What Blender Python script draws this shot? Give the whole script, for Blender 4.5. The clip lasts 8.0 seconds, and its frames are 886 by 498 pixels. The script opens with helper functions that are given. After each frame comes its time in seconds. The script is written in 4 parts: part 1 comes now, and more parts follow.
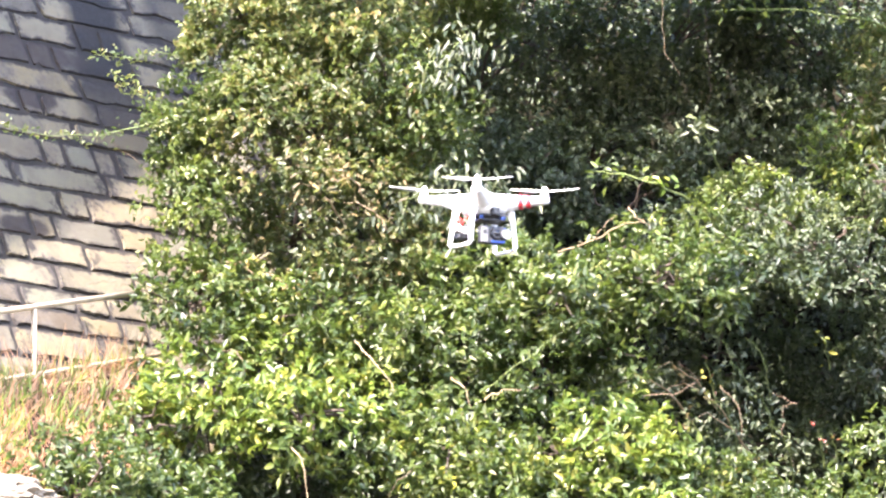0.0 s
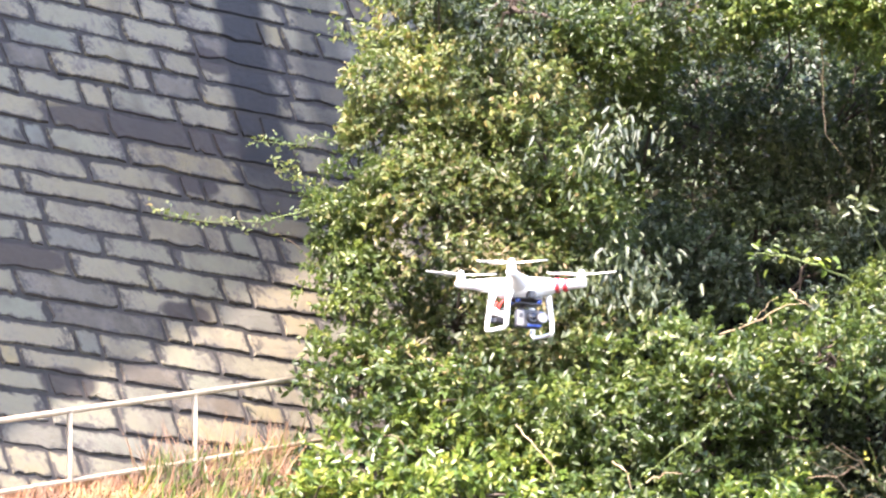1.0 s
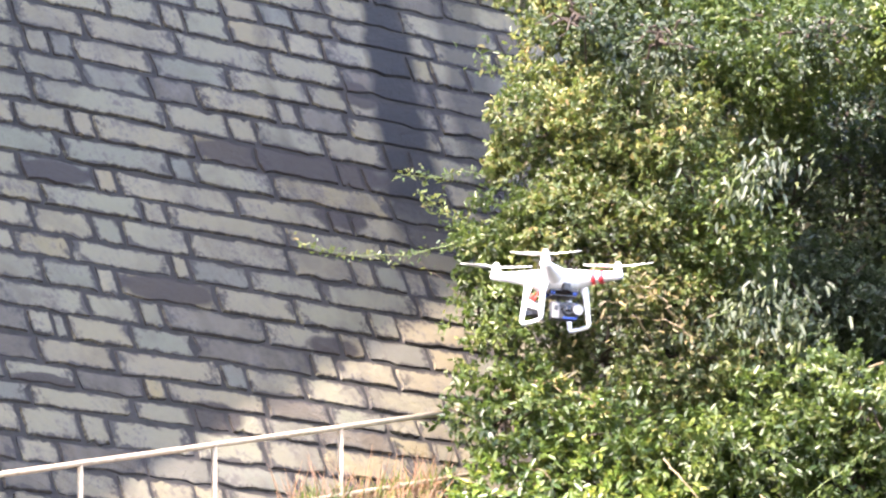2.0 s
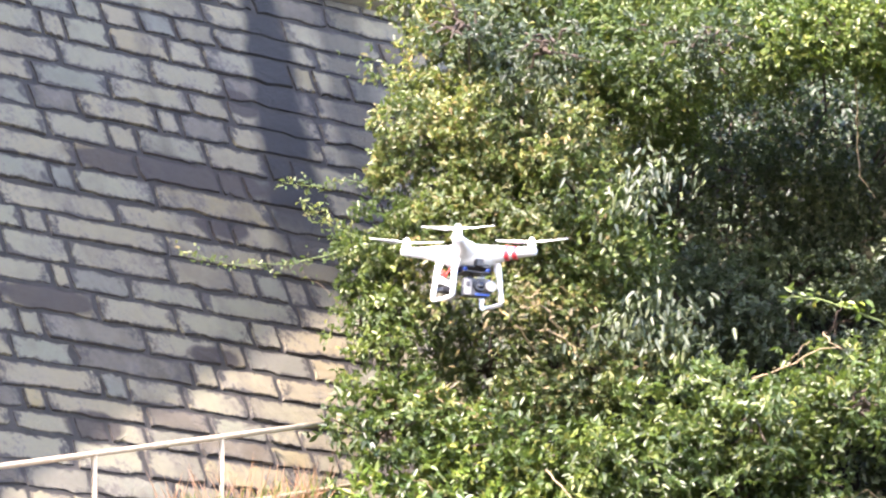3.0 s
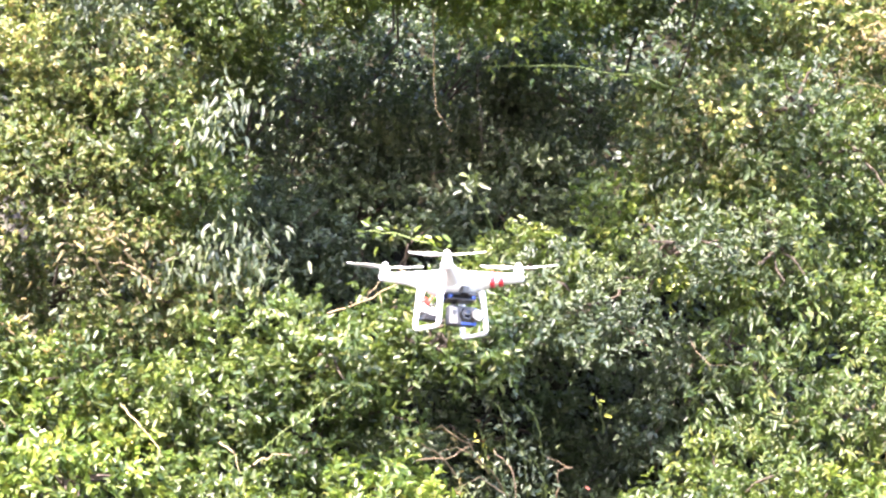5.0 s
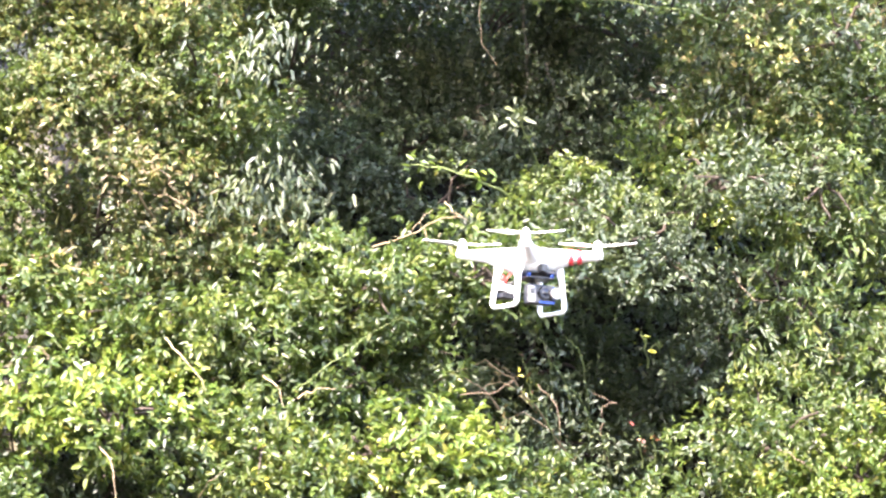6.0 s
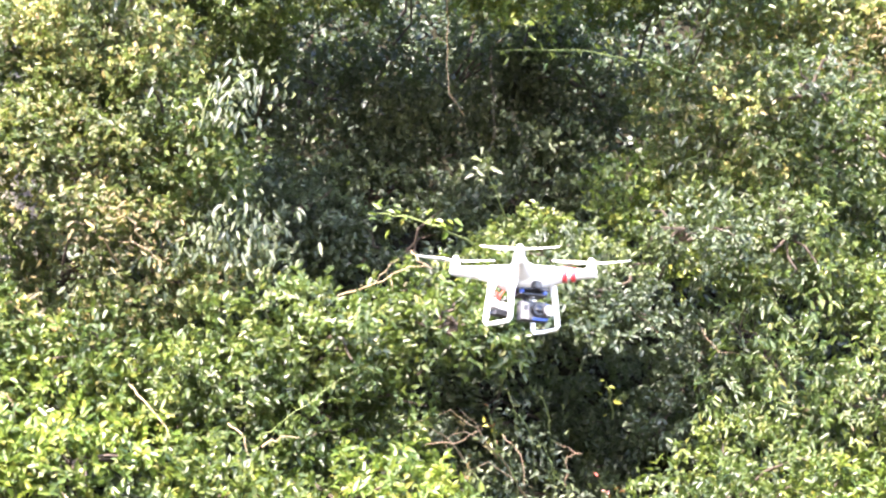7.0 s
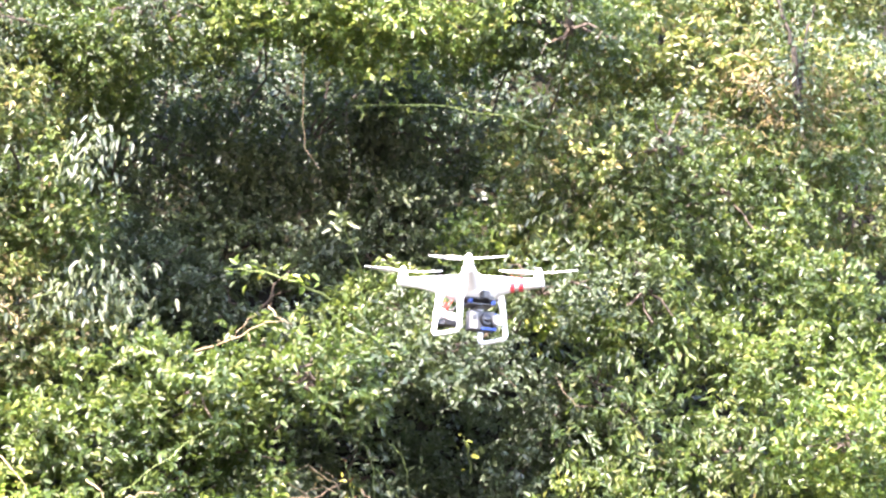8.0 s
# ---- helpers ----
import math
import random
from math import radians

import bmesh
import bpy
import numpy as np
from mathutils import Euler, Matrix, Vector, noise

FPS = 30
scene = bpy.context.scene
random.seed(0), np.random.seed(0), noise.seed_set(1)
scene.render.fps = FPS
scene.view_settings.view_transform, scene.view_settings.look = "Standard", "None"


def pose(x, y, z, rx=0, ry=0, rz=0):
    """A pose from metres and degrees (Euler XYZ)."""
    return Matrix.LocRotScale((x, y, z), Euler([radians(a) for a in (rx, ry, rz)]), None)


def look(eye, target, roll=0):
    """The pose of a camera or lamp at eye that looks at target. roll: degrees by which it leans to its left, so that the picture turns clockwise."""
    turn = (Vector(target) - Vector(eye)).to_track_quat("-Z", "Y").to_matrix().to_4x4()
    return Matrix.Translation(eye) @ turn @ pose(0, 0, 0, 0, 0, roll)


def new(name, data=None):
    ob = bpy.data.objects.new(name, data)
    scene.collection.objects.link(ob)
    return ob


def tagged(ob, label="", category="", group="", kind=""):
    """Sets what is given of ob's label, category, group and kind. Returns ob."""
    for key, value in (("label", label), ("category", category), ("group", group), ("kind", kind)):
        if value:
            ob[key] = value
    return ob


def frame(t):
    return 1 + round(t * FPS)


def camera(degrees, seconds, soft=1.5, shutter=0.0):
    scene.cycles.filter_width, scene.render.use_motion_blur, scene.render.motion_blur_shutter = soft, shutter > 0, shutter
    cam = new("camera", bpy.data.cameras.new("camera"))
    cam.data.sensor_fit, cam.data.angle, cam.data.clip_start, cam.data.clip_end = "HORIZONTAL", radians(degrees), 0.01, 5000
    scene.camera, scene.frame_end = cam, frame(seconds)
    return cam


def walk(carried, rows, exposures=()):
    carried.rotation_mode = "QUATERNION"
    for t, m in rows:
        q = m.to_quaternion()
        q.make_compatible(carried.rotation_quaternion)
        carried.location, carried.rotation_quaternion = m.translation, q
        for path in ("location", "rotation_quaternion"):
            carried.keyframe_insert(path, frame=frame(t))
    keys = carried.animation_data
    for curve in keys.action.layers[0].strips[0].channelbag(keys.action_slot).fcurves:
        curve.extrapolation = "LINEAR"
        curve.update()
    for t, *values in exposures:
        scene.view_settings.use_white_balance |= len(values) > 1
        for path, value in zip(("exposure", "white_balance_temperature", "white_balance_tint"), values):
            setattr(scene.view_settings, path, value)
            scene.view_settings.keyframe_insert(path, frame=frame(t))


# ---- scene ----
cam = camera(10.0, 8.0, soft=2.3)
ROWS = [
    (0.00, 0.208, -0.800, 1.683, 100.408, -0.465, -2.678),
    (0.50, 0.441, -0.767, 1.739, 100.498, -0.702, -1.537),
    (1.00, 0.675, -0.733, 1.703, 101.337, -0.434, -0.388),
    (1.10, 0.718, -0.727, 1.684, 101.446, -0.327, -0.162),
    (1.30, 0.804, -0.713, 1.643, 101.768, -0.808, 0.192),
    (1.50, 0.889, -0.700, 1.602, 101.854, -0.587, 0.690),
    (1.70, 0.996, -0.620, 1.617, 101.833, -0.487, 1.205),
    (2.10, 1.113, -0.460, 1.589, 101.842, -0.722, 1.773),
    (2.45, 1.184, -0.320, 1.566, 101.873, -0.895, 2.117),
    (2.80, 1.064, -0.180, 1.544, 101.977, -0.820, 1.262),
    (2.90, 1.023, -0.140, 1.550, 102.027, -0.688, 0.623),
    (3.00, 0.984, -0.100, 1.555, 102.073, -0.595, 0.213),
    (3.50, 0.698, 0.125, 1.656, 102.230, -0.327, -0.687),
    (3.60, 0.615, 0.170, 1.677, 101.821, -0.281, -1.139),
    (3.70, 0.533, 0.215, 1.698, 101.620, -0.108, -1.661),
    (4.00, 0.291, 0.350, 1.758, 101.588, -0.249, -2.819),
    (4.50, -0.094, 0.475, 1.867, 101.306, -0.369, -4.336),
    (5.00, -0.382, 0.600, 2.002, 101.042, 0.098, -5.873),
    (5.20, -0.462, 0.627, 2.050, 100.886, -0.134, -5.559),
    (5.75, -0.455, 0.700, 2.125, 100.355, -0.303, -5.416),
    (6.30, -0.524, 0.773, 2.199, 100.086, -0.345, -5.905),
    (6.50, -0.544, 0.800, 2.186, 100.281, -0.544, -6.188),
    (6.80, -0.552, 0.810, 2.118, 100.699, -0.371, -6.346),
    (7.00, -0.558, 0.817, 2.073, 100.826, -0.626, -6.072),
    (7.50, -0.650, 0.833, 1.969, 101.315, -0.399, -7.406),
    (8.00, -0.852, 0.850, 1.923, 101.591, 0.033, -7.874),
]
walk(cam, [(t, pose(x, y, z, rx, ry, rz)) for t, x, y, z, rx, ry, rz in ROWS], exposures=((0.0, 3.55, 6800, 24), (1.5, 3.25, 6800, 24), (3.0, 3.29, 6800, 24), (4.5, 3.79, 6800, 24), (6.5, 3.76, 6800, 24), (8.0, 3.89, 6800, 24)))

# ---- world, sun, exposure ----
TO_SUN = Vector((-0.36, -0.62, 0.68)).normalized()
world = bpy.data.worlds.new("sky")
scene.world = world
world.use_nodes = True
wt = world.node_tree
sky = wt.nodes.new("ShaderNodeTexSky")
sky.sky_type, sky.sun_disc = "NISHITA", False
sky.sun_elevation = math.asin(TO_SUN.z)
sky.sun_rotation = math.atan2(TO_SUN.x, TO_SUN.y)
wt.links.new(sky.outputs[0], wt.nodes["Background"].inputs["Color"])
wt.nodes["Background"].inputs["Strength"].default_value = 0.15
sun = new("sun", bpy.data.lights.new("sun", "SUN"))
sun.data.energy, sun.data.angle, sun.data.color = 2.92, radians(0.55), (1.0, 0.95, 0.86)
sun.matrix_world = look(TO_SUN * 120, (0, 0, 0))

TILT = radians(12.0)


def bank(x, h, d=0.0):
    """A place on the bank: x metres to the right, h up its leaning face, d back into it."""
    s = (62 + d) / 62
    return Vector((x * s, 62 * s * math.cos(TILT) - h * s * math.sin(TILT), 1.6 + 62 * s * math.sin(TILT) + h * s * math.cos(TILT)))


# ---- materials ----
def node(nt, kind, **values):
    n = nt.nodes.new(kind)
    for key, value in values.items():
        n.inputs[key.replace("_", " ")].default_value = value
    return n


def ramp(nt, factor, stops, smooth=False):
    r = nt.nodes.new("ShaderNodeValToRGB")
    if smooth:
        r.color_ramp.interpolation = "EASE"
    els = r.color_ramp.elements
    while len(els) < len(stops):
        els.new(0.5)
    for el, (at, col) in zip(els, stops):
        el.position, el.color = at, (*col, 1) if len(col) == 3 else col
    nt.links.new(factor, r.inputs[0])
    return r.outputs[0]


def mix(nt, factor, a, b, blend="MIX"):
    m = nt.nodes.new("ShaderNodeMix")
    m.data_type, m.blend_type = "RGBA", blend
    for sock, value in ((m.inputs[0], factor), (m.inputs[6], a), (m.inputs[7], b)):
        if isinstance(value, bpy.types.NodeSocket):
            nt.links.new(value, sock)
        else:
            sock.default_value = value if isinstance(value, float) else (*value, 1)
    return m.outputs[2]


def calc(nt, op, a, b=0.0, clamp=False):
    m = nt.nodes.new("ShaderNodeMath")
    m.operation, m.use_clamp = op, clamp
    for sock, value in ((m.inputs[0], a), (m.inputs[1], b)):
        if isinstance(value, bpy.types.NodeSocket):
            nt.links.new(value, sock)
        else:
            sock.default_value = value
    return m.outputs[0]


def noise_of(nt, vec, scale, detail=4.0, rough=0.6):
    n = node(nt, "ShaderNodeTexNoise", Scale=scale, Detail=detail, Roughness=rough)
    if vec is not None:
        nt.links.new(vec, n.inputs["Vector"])
    return n.outputs["Fac"]


def material(name):
    m = bpy.data.materials.new(name)
    m.use_nodes = True
    nt = m.node_tree
    return m, nt, nt.nodes["Principled BSDF"], nt.nodes["Material Output"]


def bump(nt, shader, height, strength, distance):
    b = node(nt, "ShaderNodeBump", Strength=strength, Distance=distance)
    nt.links.new(height, b.inputs["Height"])
    nt.links.new(b.outputs[0], shader.inputs["Normal"])


def plain(name, col, rough=0.5, metal=0.0, grain=40.0, vary=0.15, relief=0.0):
    m, nt, sh, out = material(name)
    pos = nt.nodes.new("ShaderNodeTexCoord").outputs["Object"]
    f = noise_of(nt, pos, grain)
    dark = tuple(c * (1 - vary) for c in col)
    light = tuple(min(1, c * (1 + vary)) for c in col)
    nt.links.new(ramp(nt, f, [(0.3, dark), (0.7, light)]), sh.inputs["Base Color"])
    sh.inputs["Roughness"].default_value, sh.inputs["Metallic"].default_value = rough, metal
    if relief:
        bump(nt, sh, f, 0.6, relief)
    return m


def leaf_material(name, stops, gloss=0.4, through_light=0.44, tint=1.3):
    m, nt, sh, out = material(name)
    geo = nt.nodes.new("ShaderNodeNewGeometry")
    col = ramp(nt, geo.outputs["Random Per Island"], stops)
    patch = noise_of(nt, geo.outputs["Position"], 0.9, 3.0)
    col = mix(nt, calc(nt, "MULTIPLY", calc(nt, "SUBTRACT", patch, 0.47, True), tint, True), col, (0.15, 0.17, 0.03))
    tuft = ramp(nt, noise_of(nt, geo.outputs["Position"], 1.7, 3.0), [(0.38, (0.42, 0.5, 0.55)), (0.5, (0.9, 0.92, 0.92)), (0.63, (1.45, 1.36, 1.15))])
    col = mix(nt, 1.0, col, tuft, "MULTIPLY")
    broad = ramp(nt, noise_of(nt, geo.outputs["Position"], 0.55, 2.0), [(0.38, (0.68, 0.74, 0.8)), (0.62, (1.2, 1.16, 1.1))])
    col = mix(nt, 1.0, col, broad, "MULTIPLY")
    vein = noise_of(nt, geo.outputs["Position"], 45.0, 2.0)
    col = mix(nt, calc(nt, "MULTIPLY", vein, 0.35), col, (0.015, 0.03, 0.008))
    nt.links.new(col, sh.inputs["Base Color"])
    sh.inputs["Roughness"].default_value = gloss
    sh.inputs["IOR"].default_value = 1.5
    sh.inputs["Specular IOR Level"].default_value = 0.62
    tr = nt.nodes.new("ShaderNodeBsdfTranslucent")
    nt.links.new(mix(nt, 0.4, col, (0.20, 0.30, 0.04)), tr.inputs["Color"])
    ms = node(nt, "ShaderNodeMixShader", Fac=through_light)
    nt.links.new(sh.outputs[0], ms.inputs[1])
    nt.links.new(tr.outputs[0], ms.inputs[2])
    nt.links.new(ms.outputs[0], out.inputs["Surface"])
    return m


LEAF_GREEN = leaf_material("green_leaf", [(0.0, (0.034, 0.063, 0.020)), (0.5, (0.072, 0.115, 0.031)), (0.88, (0.129, 0.167, 0.044)), (1.0, (0.202, 0.194, 0.070))])
LEAF_LIME = leaf_material("yellow_green_leaf", [(0.0, (0.066, 0.122, 0.023)), (0.45, (0.132, 0.199, 0.036)), (0.88, (0.209, 0.248, 0.051)), (1.0, (0.296, 0.266, 0.066))], 0.38, 0.42)
# darker, duller leaf; the hollows' shade is put into its colour
LEAF_DARK = leaf_material("dark_and_shaded_leaf", [(0.0, (0.023, 0.037, 0.021)), (0.6, (0.047, 0.070, 0.036)), (1.0, (0.083, 0.110, 0.054))], 0.52, 0.3, 0.2)
LEAF_OLIVE = leaf_material("olive_leaf", [(0.0, (0.064, 0.104, 0.031)), (0.5, (0.138, 0.170, 0.052)), (0.88, (0.236, 0.220, 0.082)), (1.0, (0.335, 0.234, 0.115))], 0.42, 0.44)
LEAF_PALE = leaf_material("pale_leaf", [(0.0, (0.051, 0.067, 0.035)), (0.6, (0.078, 0.096, 0.052)), (1.0, (0.118, 0.133, 0.073))], 0.48, 0.25, 0.4)
LEAF_YELLOW = leaf_material("yellow_leaf", [(0.0, (0.30, 0.29, 0.03)), (1.0, (0.42, 0.40, 0.06))], 0.4, 0.4)
LEAF_DRY = leaf_material("dry_leaf", [(0.0, (0.11, 0.07, 0.038)), (0.6, (0.20, 0.135, 0.065)), (1.0, (0.29, 0.215, 0.105))], 0.6, 0.3)
LEAF_RED = leaf_material("red_leaf", [(0.0, (0.20, 0.025, 0.02)), (1.0, (0.30, 0.05, 0.03))], 0.4, 0.3)
GRASS_DRY = leaf_material("dry_grass", [(0.0, (0.285, 0.124, 0.080)), (0.6, (0.395, 0.190, 0.124)), (1.0, (0.450, 0.248, 0.160))], 0.65, 0.3)
BARK = plain("bark", (0.055, 0.04, 0.03), 0.85, grain=18.0, vary=0.4, relief=0.01)
VINE = plain("dry_vine", (0.24, 0.18, 0.11), 0.8, grain=20.0, vary=0.3)
TRUNK = plain("dark_bark", (0.028, 0.022, 0.017), 0.9, grain=18.0, vary=0.35, relief=0.01)
TWIG = plain("brown_twig", (0.13, 0.092, 0.06), 0.8, grain=20.0, vary=0.3)
SHOOT = plain("green_shoot", (0.14, 0.18, 0.06), 0.6, grain=20.0, vary=0.25)
PAINT = plain("cream_rail_paint", (0.40, 0.315, 0.215), 0.5, grain=9.0, vary=0.22, relief=0.003)
WHITE = plain("white_plastic", (0.86, 0.86, 0.86), 0.28, grain=30.0, vary=0.03)
PROP = plain("white_propeller_plastic", (0.78, 0.78, 0.76), 0.4, grain=30.0, vary=0.04)
RED = plain("red_decal", (0.62, 0.05, 0.06), 0.4, grain=60.0, vary=0.08)
ORANGE = plain("red_wire", (0.5, 0.05, 0.04), 0.45, grain=60.0, vary=0.1)
BLACK = plain("black_plastic", (0.025, 0.025, 0.028), 0.4, grain=60.0, vary=0.2)
PLATE = plain("brushed_grey_plate", (0.16, 0.155, 0.15), 0.45, 0.3, grain=60.0, vary=0.12)
STEEL = plain("satin_motor_metal", (0.20, 0.195, 0.19), 0.4, 0.6, grain=60.0, vary=0.12)
GREY = plain("grey_casing", (0.03, 0.031, 0.034), 0.45, 0.2, grain=60.0, vary=0.1)
BLUE = plain("blue_anodised_metal", (0.016, 0.045, 0.20), 0.4, 0.4, grain=60.0, vary=0.15)
GLASS = plain("dark_lens_glass", (0.01, 0.012, 0.02), 0.06, grain=60.0, vary=0.1)


# ---- mesh helpers ----
def link_mesh(name, me, mat, parent=None, label=""):
    me.materials.append(mat)
    ob = new(name, me)
    if parent is not None:
        ob.parent = parent
    if label:
        ob["label"] = label
    return ob


def part(name, bm, mat, parent=None, label="", smooth=False):
    me = bpy.data.meshes.new(name)
    bmesh.ops.recalc_face_normals(bm, faces=bm.faces)
    bm.to_mesh(me)
    bm.free()
    if smooth:
        me.polygons.foreach_set("use_smooth", [True] * len(me.polygons))
    return link_mesh(name, me, mat, parent, label)


def quads_mesh(name, verts, quads):
    me = bpy.data.meshes.new(name)
    verts, quads = np.asarray(verts, np.float32), np.asarray(quads, np.int32)
    me.vertices.add(len(verts))
    me.vertices.foreach_set("co", verts.ravel())
    me.loops.add(quads.size)
    me.loops.foreach_set("vertex_index", quads.ravel())
    me.polygons.add(len(quads))
    me.polygons.foreach_set("loop_start", np.arange(0, quads.size, 4, dtype=np.int32))
    me.polygons.foreach_set("loop_total", np.full(len(quads), 4, np.int32))
    me.update(calc_edges=True)
    return me


def unit(a):
    return a / np.maximum(np.linalg.norm(a, axis=-1, keepdims=True), 1e-9)


def blades(name, at, axis, normal, length, width, fold=0.25, droop=0.18):
    """Oval leaves, each two quads folded along the midrib."""
    axis = unit(axis)
    side = unit(np.cross(axis, normal))
    up = np.cross(side, axis)
    L, W = length[:, None], width[:, None]
    rows = [at,
            at + axis * L * 0.28 + side * W * 0.46 + up * W * fold,
            at + axis * L * 0.64 + side * W * 0.36 + up * W * fold - up * L * droop * 0.4,
            at + axis * L - up * L * droop,
            at + axis * L * 0.64 - side * W * 0.36 + up * W * fold - up * L * droop * 0.4,
            at + axis * L * 0.28 - side * W * 0.46 + up * W * fold]
    verts = np.stack(rows, 1).reshape(-1, 3)
    base = np.arange(len(at))[:, None] * 6
    quads = np.concatenate([base + np.array([[0, 1, 2, 3]]), base + np.array([[0, 3, 4, 5]])], 1).reshape(-1, 4)
    return quads_mesh(name, verts, quads)


def tube(bm, points, radii, sides=6):
    """A tapered tube through points, capped."""
    points = [Vector(p) for p in points]
    rings = []
    for i, p in enumerate(points):
        along = (points[min(i + 1, len(points) - 1)] - points[max(i - 1, 0)]).normalized()
        a = along.orthogonal().normalized()
        b = along.cross(a)
        r = radii[i] if not isinstance(radii, float) else radii
        rings.append([bm.verts.new(p + (a * math.cos(k * math.tau / sides) + b * math.sin(k * math.tau / sides)) * r) for k in range(sides)])
    for lo, hi in zip(rings, rings[1:]):
        # keep the rings in step
        best = min(range(sides), key=lambda s: sum((lo[k].co - hi[(k + s) % sides].co).length for k in range(sides)))
        for k in range(sides):
            bm.faces.new((lo[k], lo[(k + 1) % sides], hi[(k + 1 + best) % sides], hi[(k + best) % sides]))
    bm.faces.new(rings[0][::-1])
    bm.faces.new(rings[-1])


def box(bm, centre, size, turn=None, bevel=0.0):
    made = bmesh.ops.create_cube(bm, size=1.0)["verts"]
    m = Matrix.Translation(centre) @ (turn or Matrix()) @ Matrix.Diagonal((*size, 1))
    bmesh.ops.transform(bm, matrix=m, verts=made)
    if bevel:
        edges = list({e for v in made for e in v.link_edges})
        bmesh.ops.bevel(bm, geom=edges, offset=bevel, segments=2, affect="EDGES", profile=0.6)


def bent(a, b, sag, wiggle, steps, rng):
    a, b = Vector(a), Vector(b)
    pts = []
    for i in range(steps + 1):
        s = i / steps
        p = a.lerp(b, s) + Vector((0, 0, sag * 4 * s * (1 - s)))
        if 0 < i < steps:
            p += Vector(rng.normal(0, wiggle, 3))
        pts.append(p)
    return pts


# ---- the hillside ----
def smooth(a, b, x):
    s = np.clip((x - a) / (b - a), 0, 1)
    return s * s * (3 - 2 * s)


WALL_TURN, BATTER, DIP = radians(45), radians(26), radians(-1.3)
WALL_AT = bank(-0.93, -1.10, 2.6)
c = Vector((math.cos(WALL_TURN), math.sin(WALL_TURN), 0))
w = Vector((-math.sin(WALL_TURN) * math.sin(BATTER), math.cos(WALL_TURN) * math.sin(BATTER), math.cos(BATTER)))
COURSE = c * math.cos(DIP) - w * math.sin(DIP)
RISE = w * math.cos(DIP) + c * math.sin(DIP)
FACE = COURSE.cross(RISE).normalized()
RAIL_FOOT = bank(-0.807, -3.021, -0.27)
RAIL_LOW = bank(-5.344, -3.796, -6.79)


def ground_z(x, y):
    """Flat by the camera, a shrubby bank, and on the low-x side a grassy ledge at the foot of the wall."""
    pocket = 2.4 * smooth(5.2, 6.4, x) * smooth(9.4, 8.2, x) * smooth(60.5, 62.0, y) * smooth(67.5, 66.0, y)
    far = np.interp(y - pocket, [-80, 40, 48, 57, 61.5, 65.0, 68.5, 72, 95, 160, 600], [0, 0, 1.2, 6.5, 9.0, 12.5, 18.5, 20.5, 30, 42, 60])
    s = (x - RAIL_LOW.x) / (RAIL_FOOT.x - RAIL_LOW.x)
    line_y = RAIL_LOW.y + s * (RAIL_FOOT.y - RAIL_LOW.y)
    line_z = RAIL_LOW.z + np.clip(s, -2, 1.6) * (RAIL_FOOT.z - RAIL_LOW.z)
    rel = y - line_y
    ledge = line_z + np.where(rel < 0, rel * 0.78, rel * 0.1)
    ledge = np.where(rel < -14, np.maximum(far, ledge), ledge)
    ledge = np.maximum(ledge, np.minimum(far, 1.0))
    m = smooth(0.6, -0.9, x) * smooth(72, 68, y)
    return far * (1 - m) + ledge * m


def on_ground(x, h):
    """The place where the slope meets the line of sight through x, h."""
    for i in range(400):
        p = bank(x, h, -12 + i * 0.05)
        if float(ground_z(np.array(p.x), np.array(p.y))) >= p.z:
            break
    return p


def make_ground():
    xs = np.concatenate([np.linspace(-300, -14, 12), np.linspace(-12, 18, 91), np.linspace(20, 300, 12)])
    ys = np.concatenate([np.linspace(-80, 40, 13), np.linspace(42, 74, 110), np.linspace(76, 110, 14), np.linspace(130, 600, 8)])
    gx, gy = np.meshgrid(xs, ys)
    gz = ground_z(gx, gy) + np.where(gy > 45, 0.06 * np.sin(gx * 2.3 + 1.7 * np.sin(gy)) * np.cos(gy * 1.9), 0)
    n = len(xs)
    idx = np.arange(gx.size).reshape(gx.shape)
    quads = np.stack([idx[:-1, :-1], idx[:-1, 1:], idx[1:, 1:], idx[1:, :-1]], -1).reshape(-1, 4)
    me = quads_mesh("ground", np.stack([gx, gy, gz], -1).reshape(-1, 3), quads)
    me.polygons.foreach_set("use_smooth", [True] * len(me.polygons))
    m, nt, sh, out = material("hillside_soil")
    pos = nt.nodes.new("ShaderNodeNewGeometry").outputs["Position"]
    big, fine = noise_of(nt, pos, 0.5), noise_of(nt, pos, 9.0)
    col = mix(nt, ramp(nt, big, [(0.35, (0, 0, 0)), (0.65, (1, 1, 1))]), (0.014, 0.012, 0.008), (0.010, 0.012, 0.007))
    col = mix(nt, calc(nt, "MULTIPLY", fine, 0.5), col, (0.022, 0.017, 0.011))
    nt.links.new(col, sh.inputs["Base Color"])
    sh.inputs["Roughness"].default_value = 0.95
    sh.inputs["Specular IOR Level"].default_value = 0.08
    bump(nt, sh, fine, 0.8, 0.06)
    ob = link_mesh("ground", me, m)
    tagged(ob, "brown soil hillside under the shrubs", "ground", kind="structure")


make_ground()


# ---- the stone wall ----
def wall_place(s, r, out=0.0):
    return WALL_AT + COURSE * s + RISE * r + FACE * out


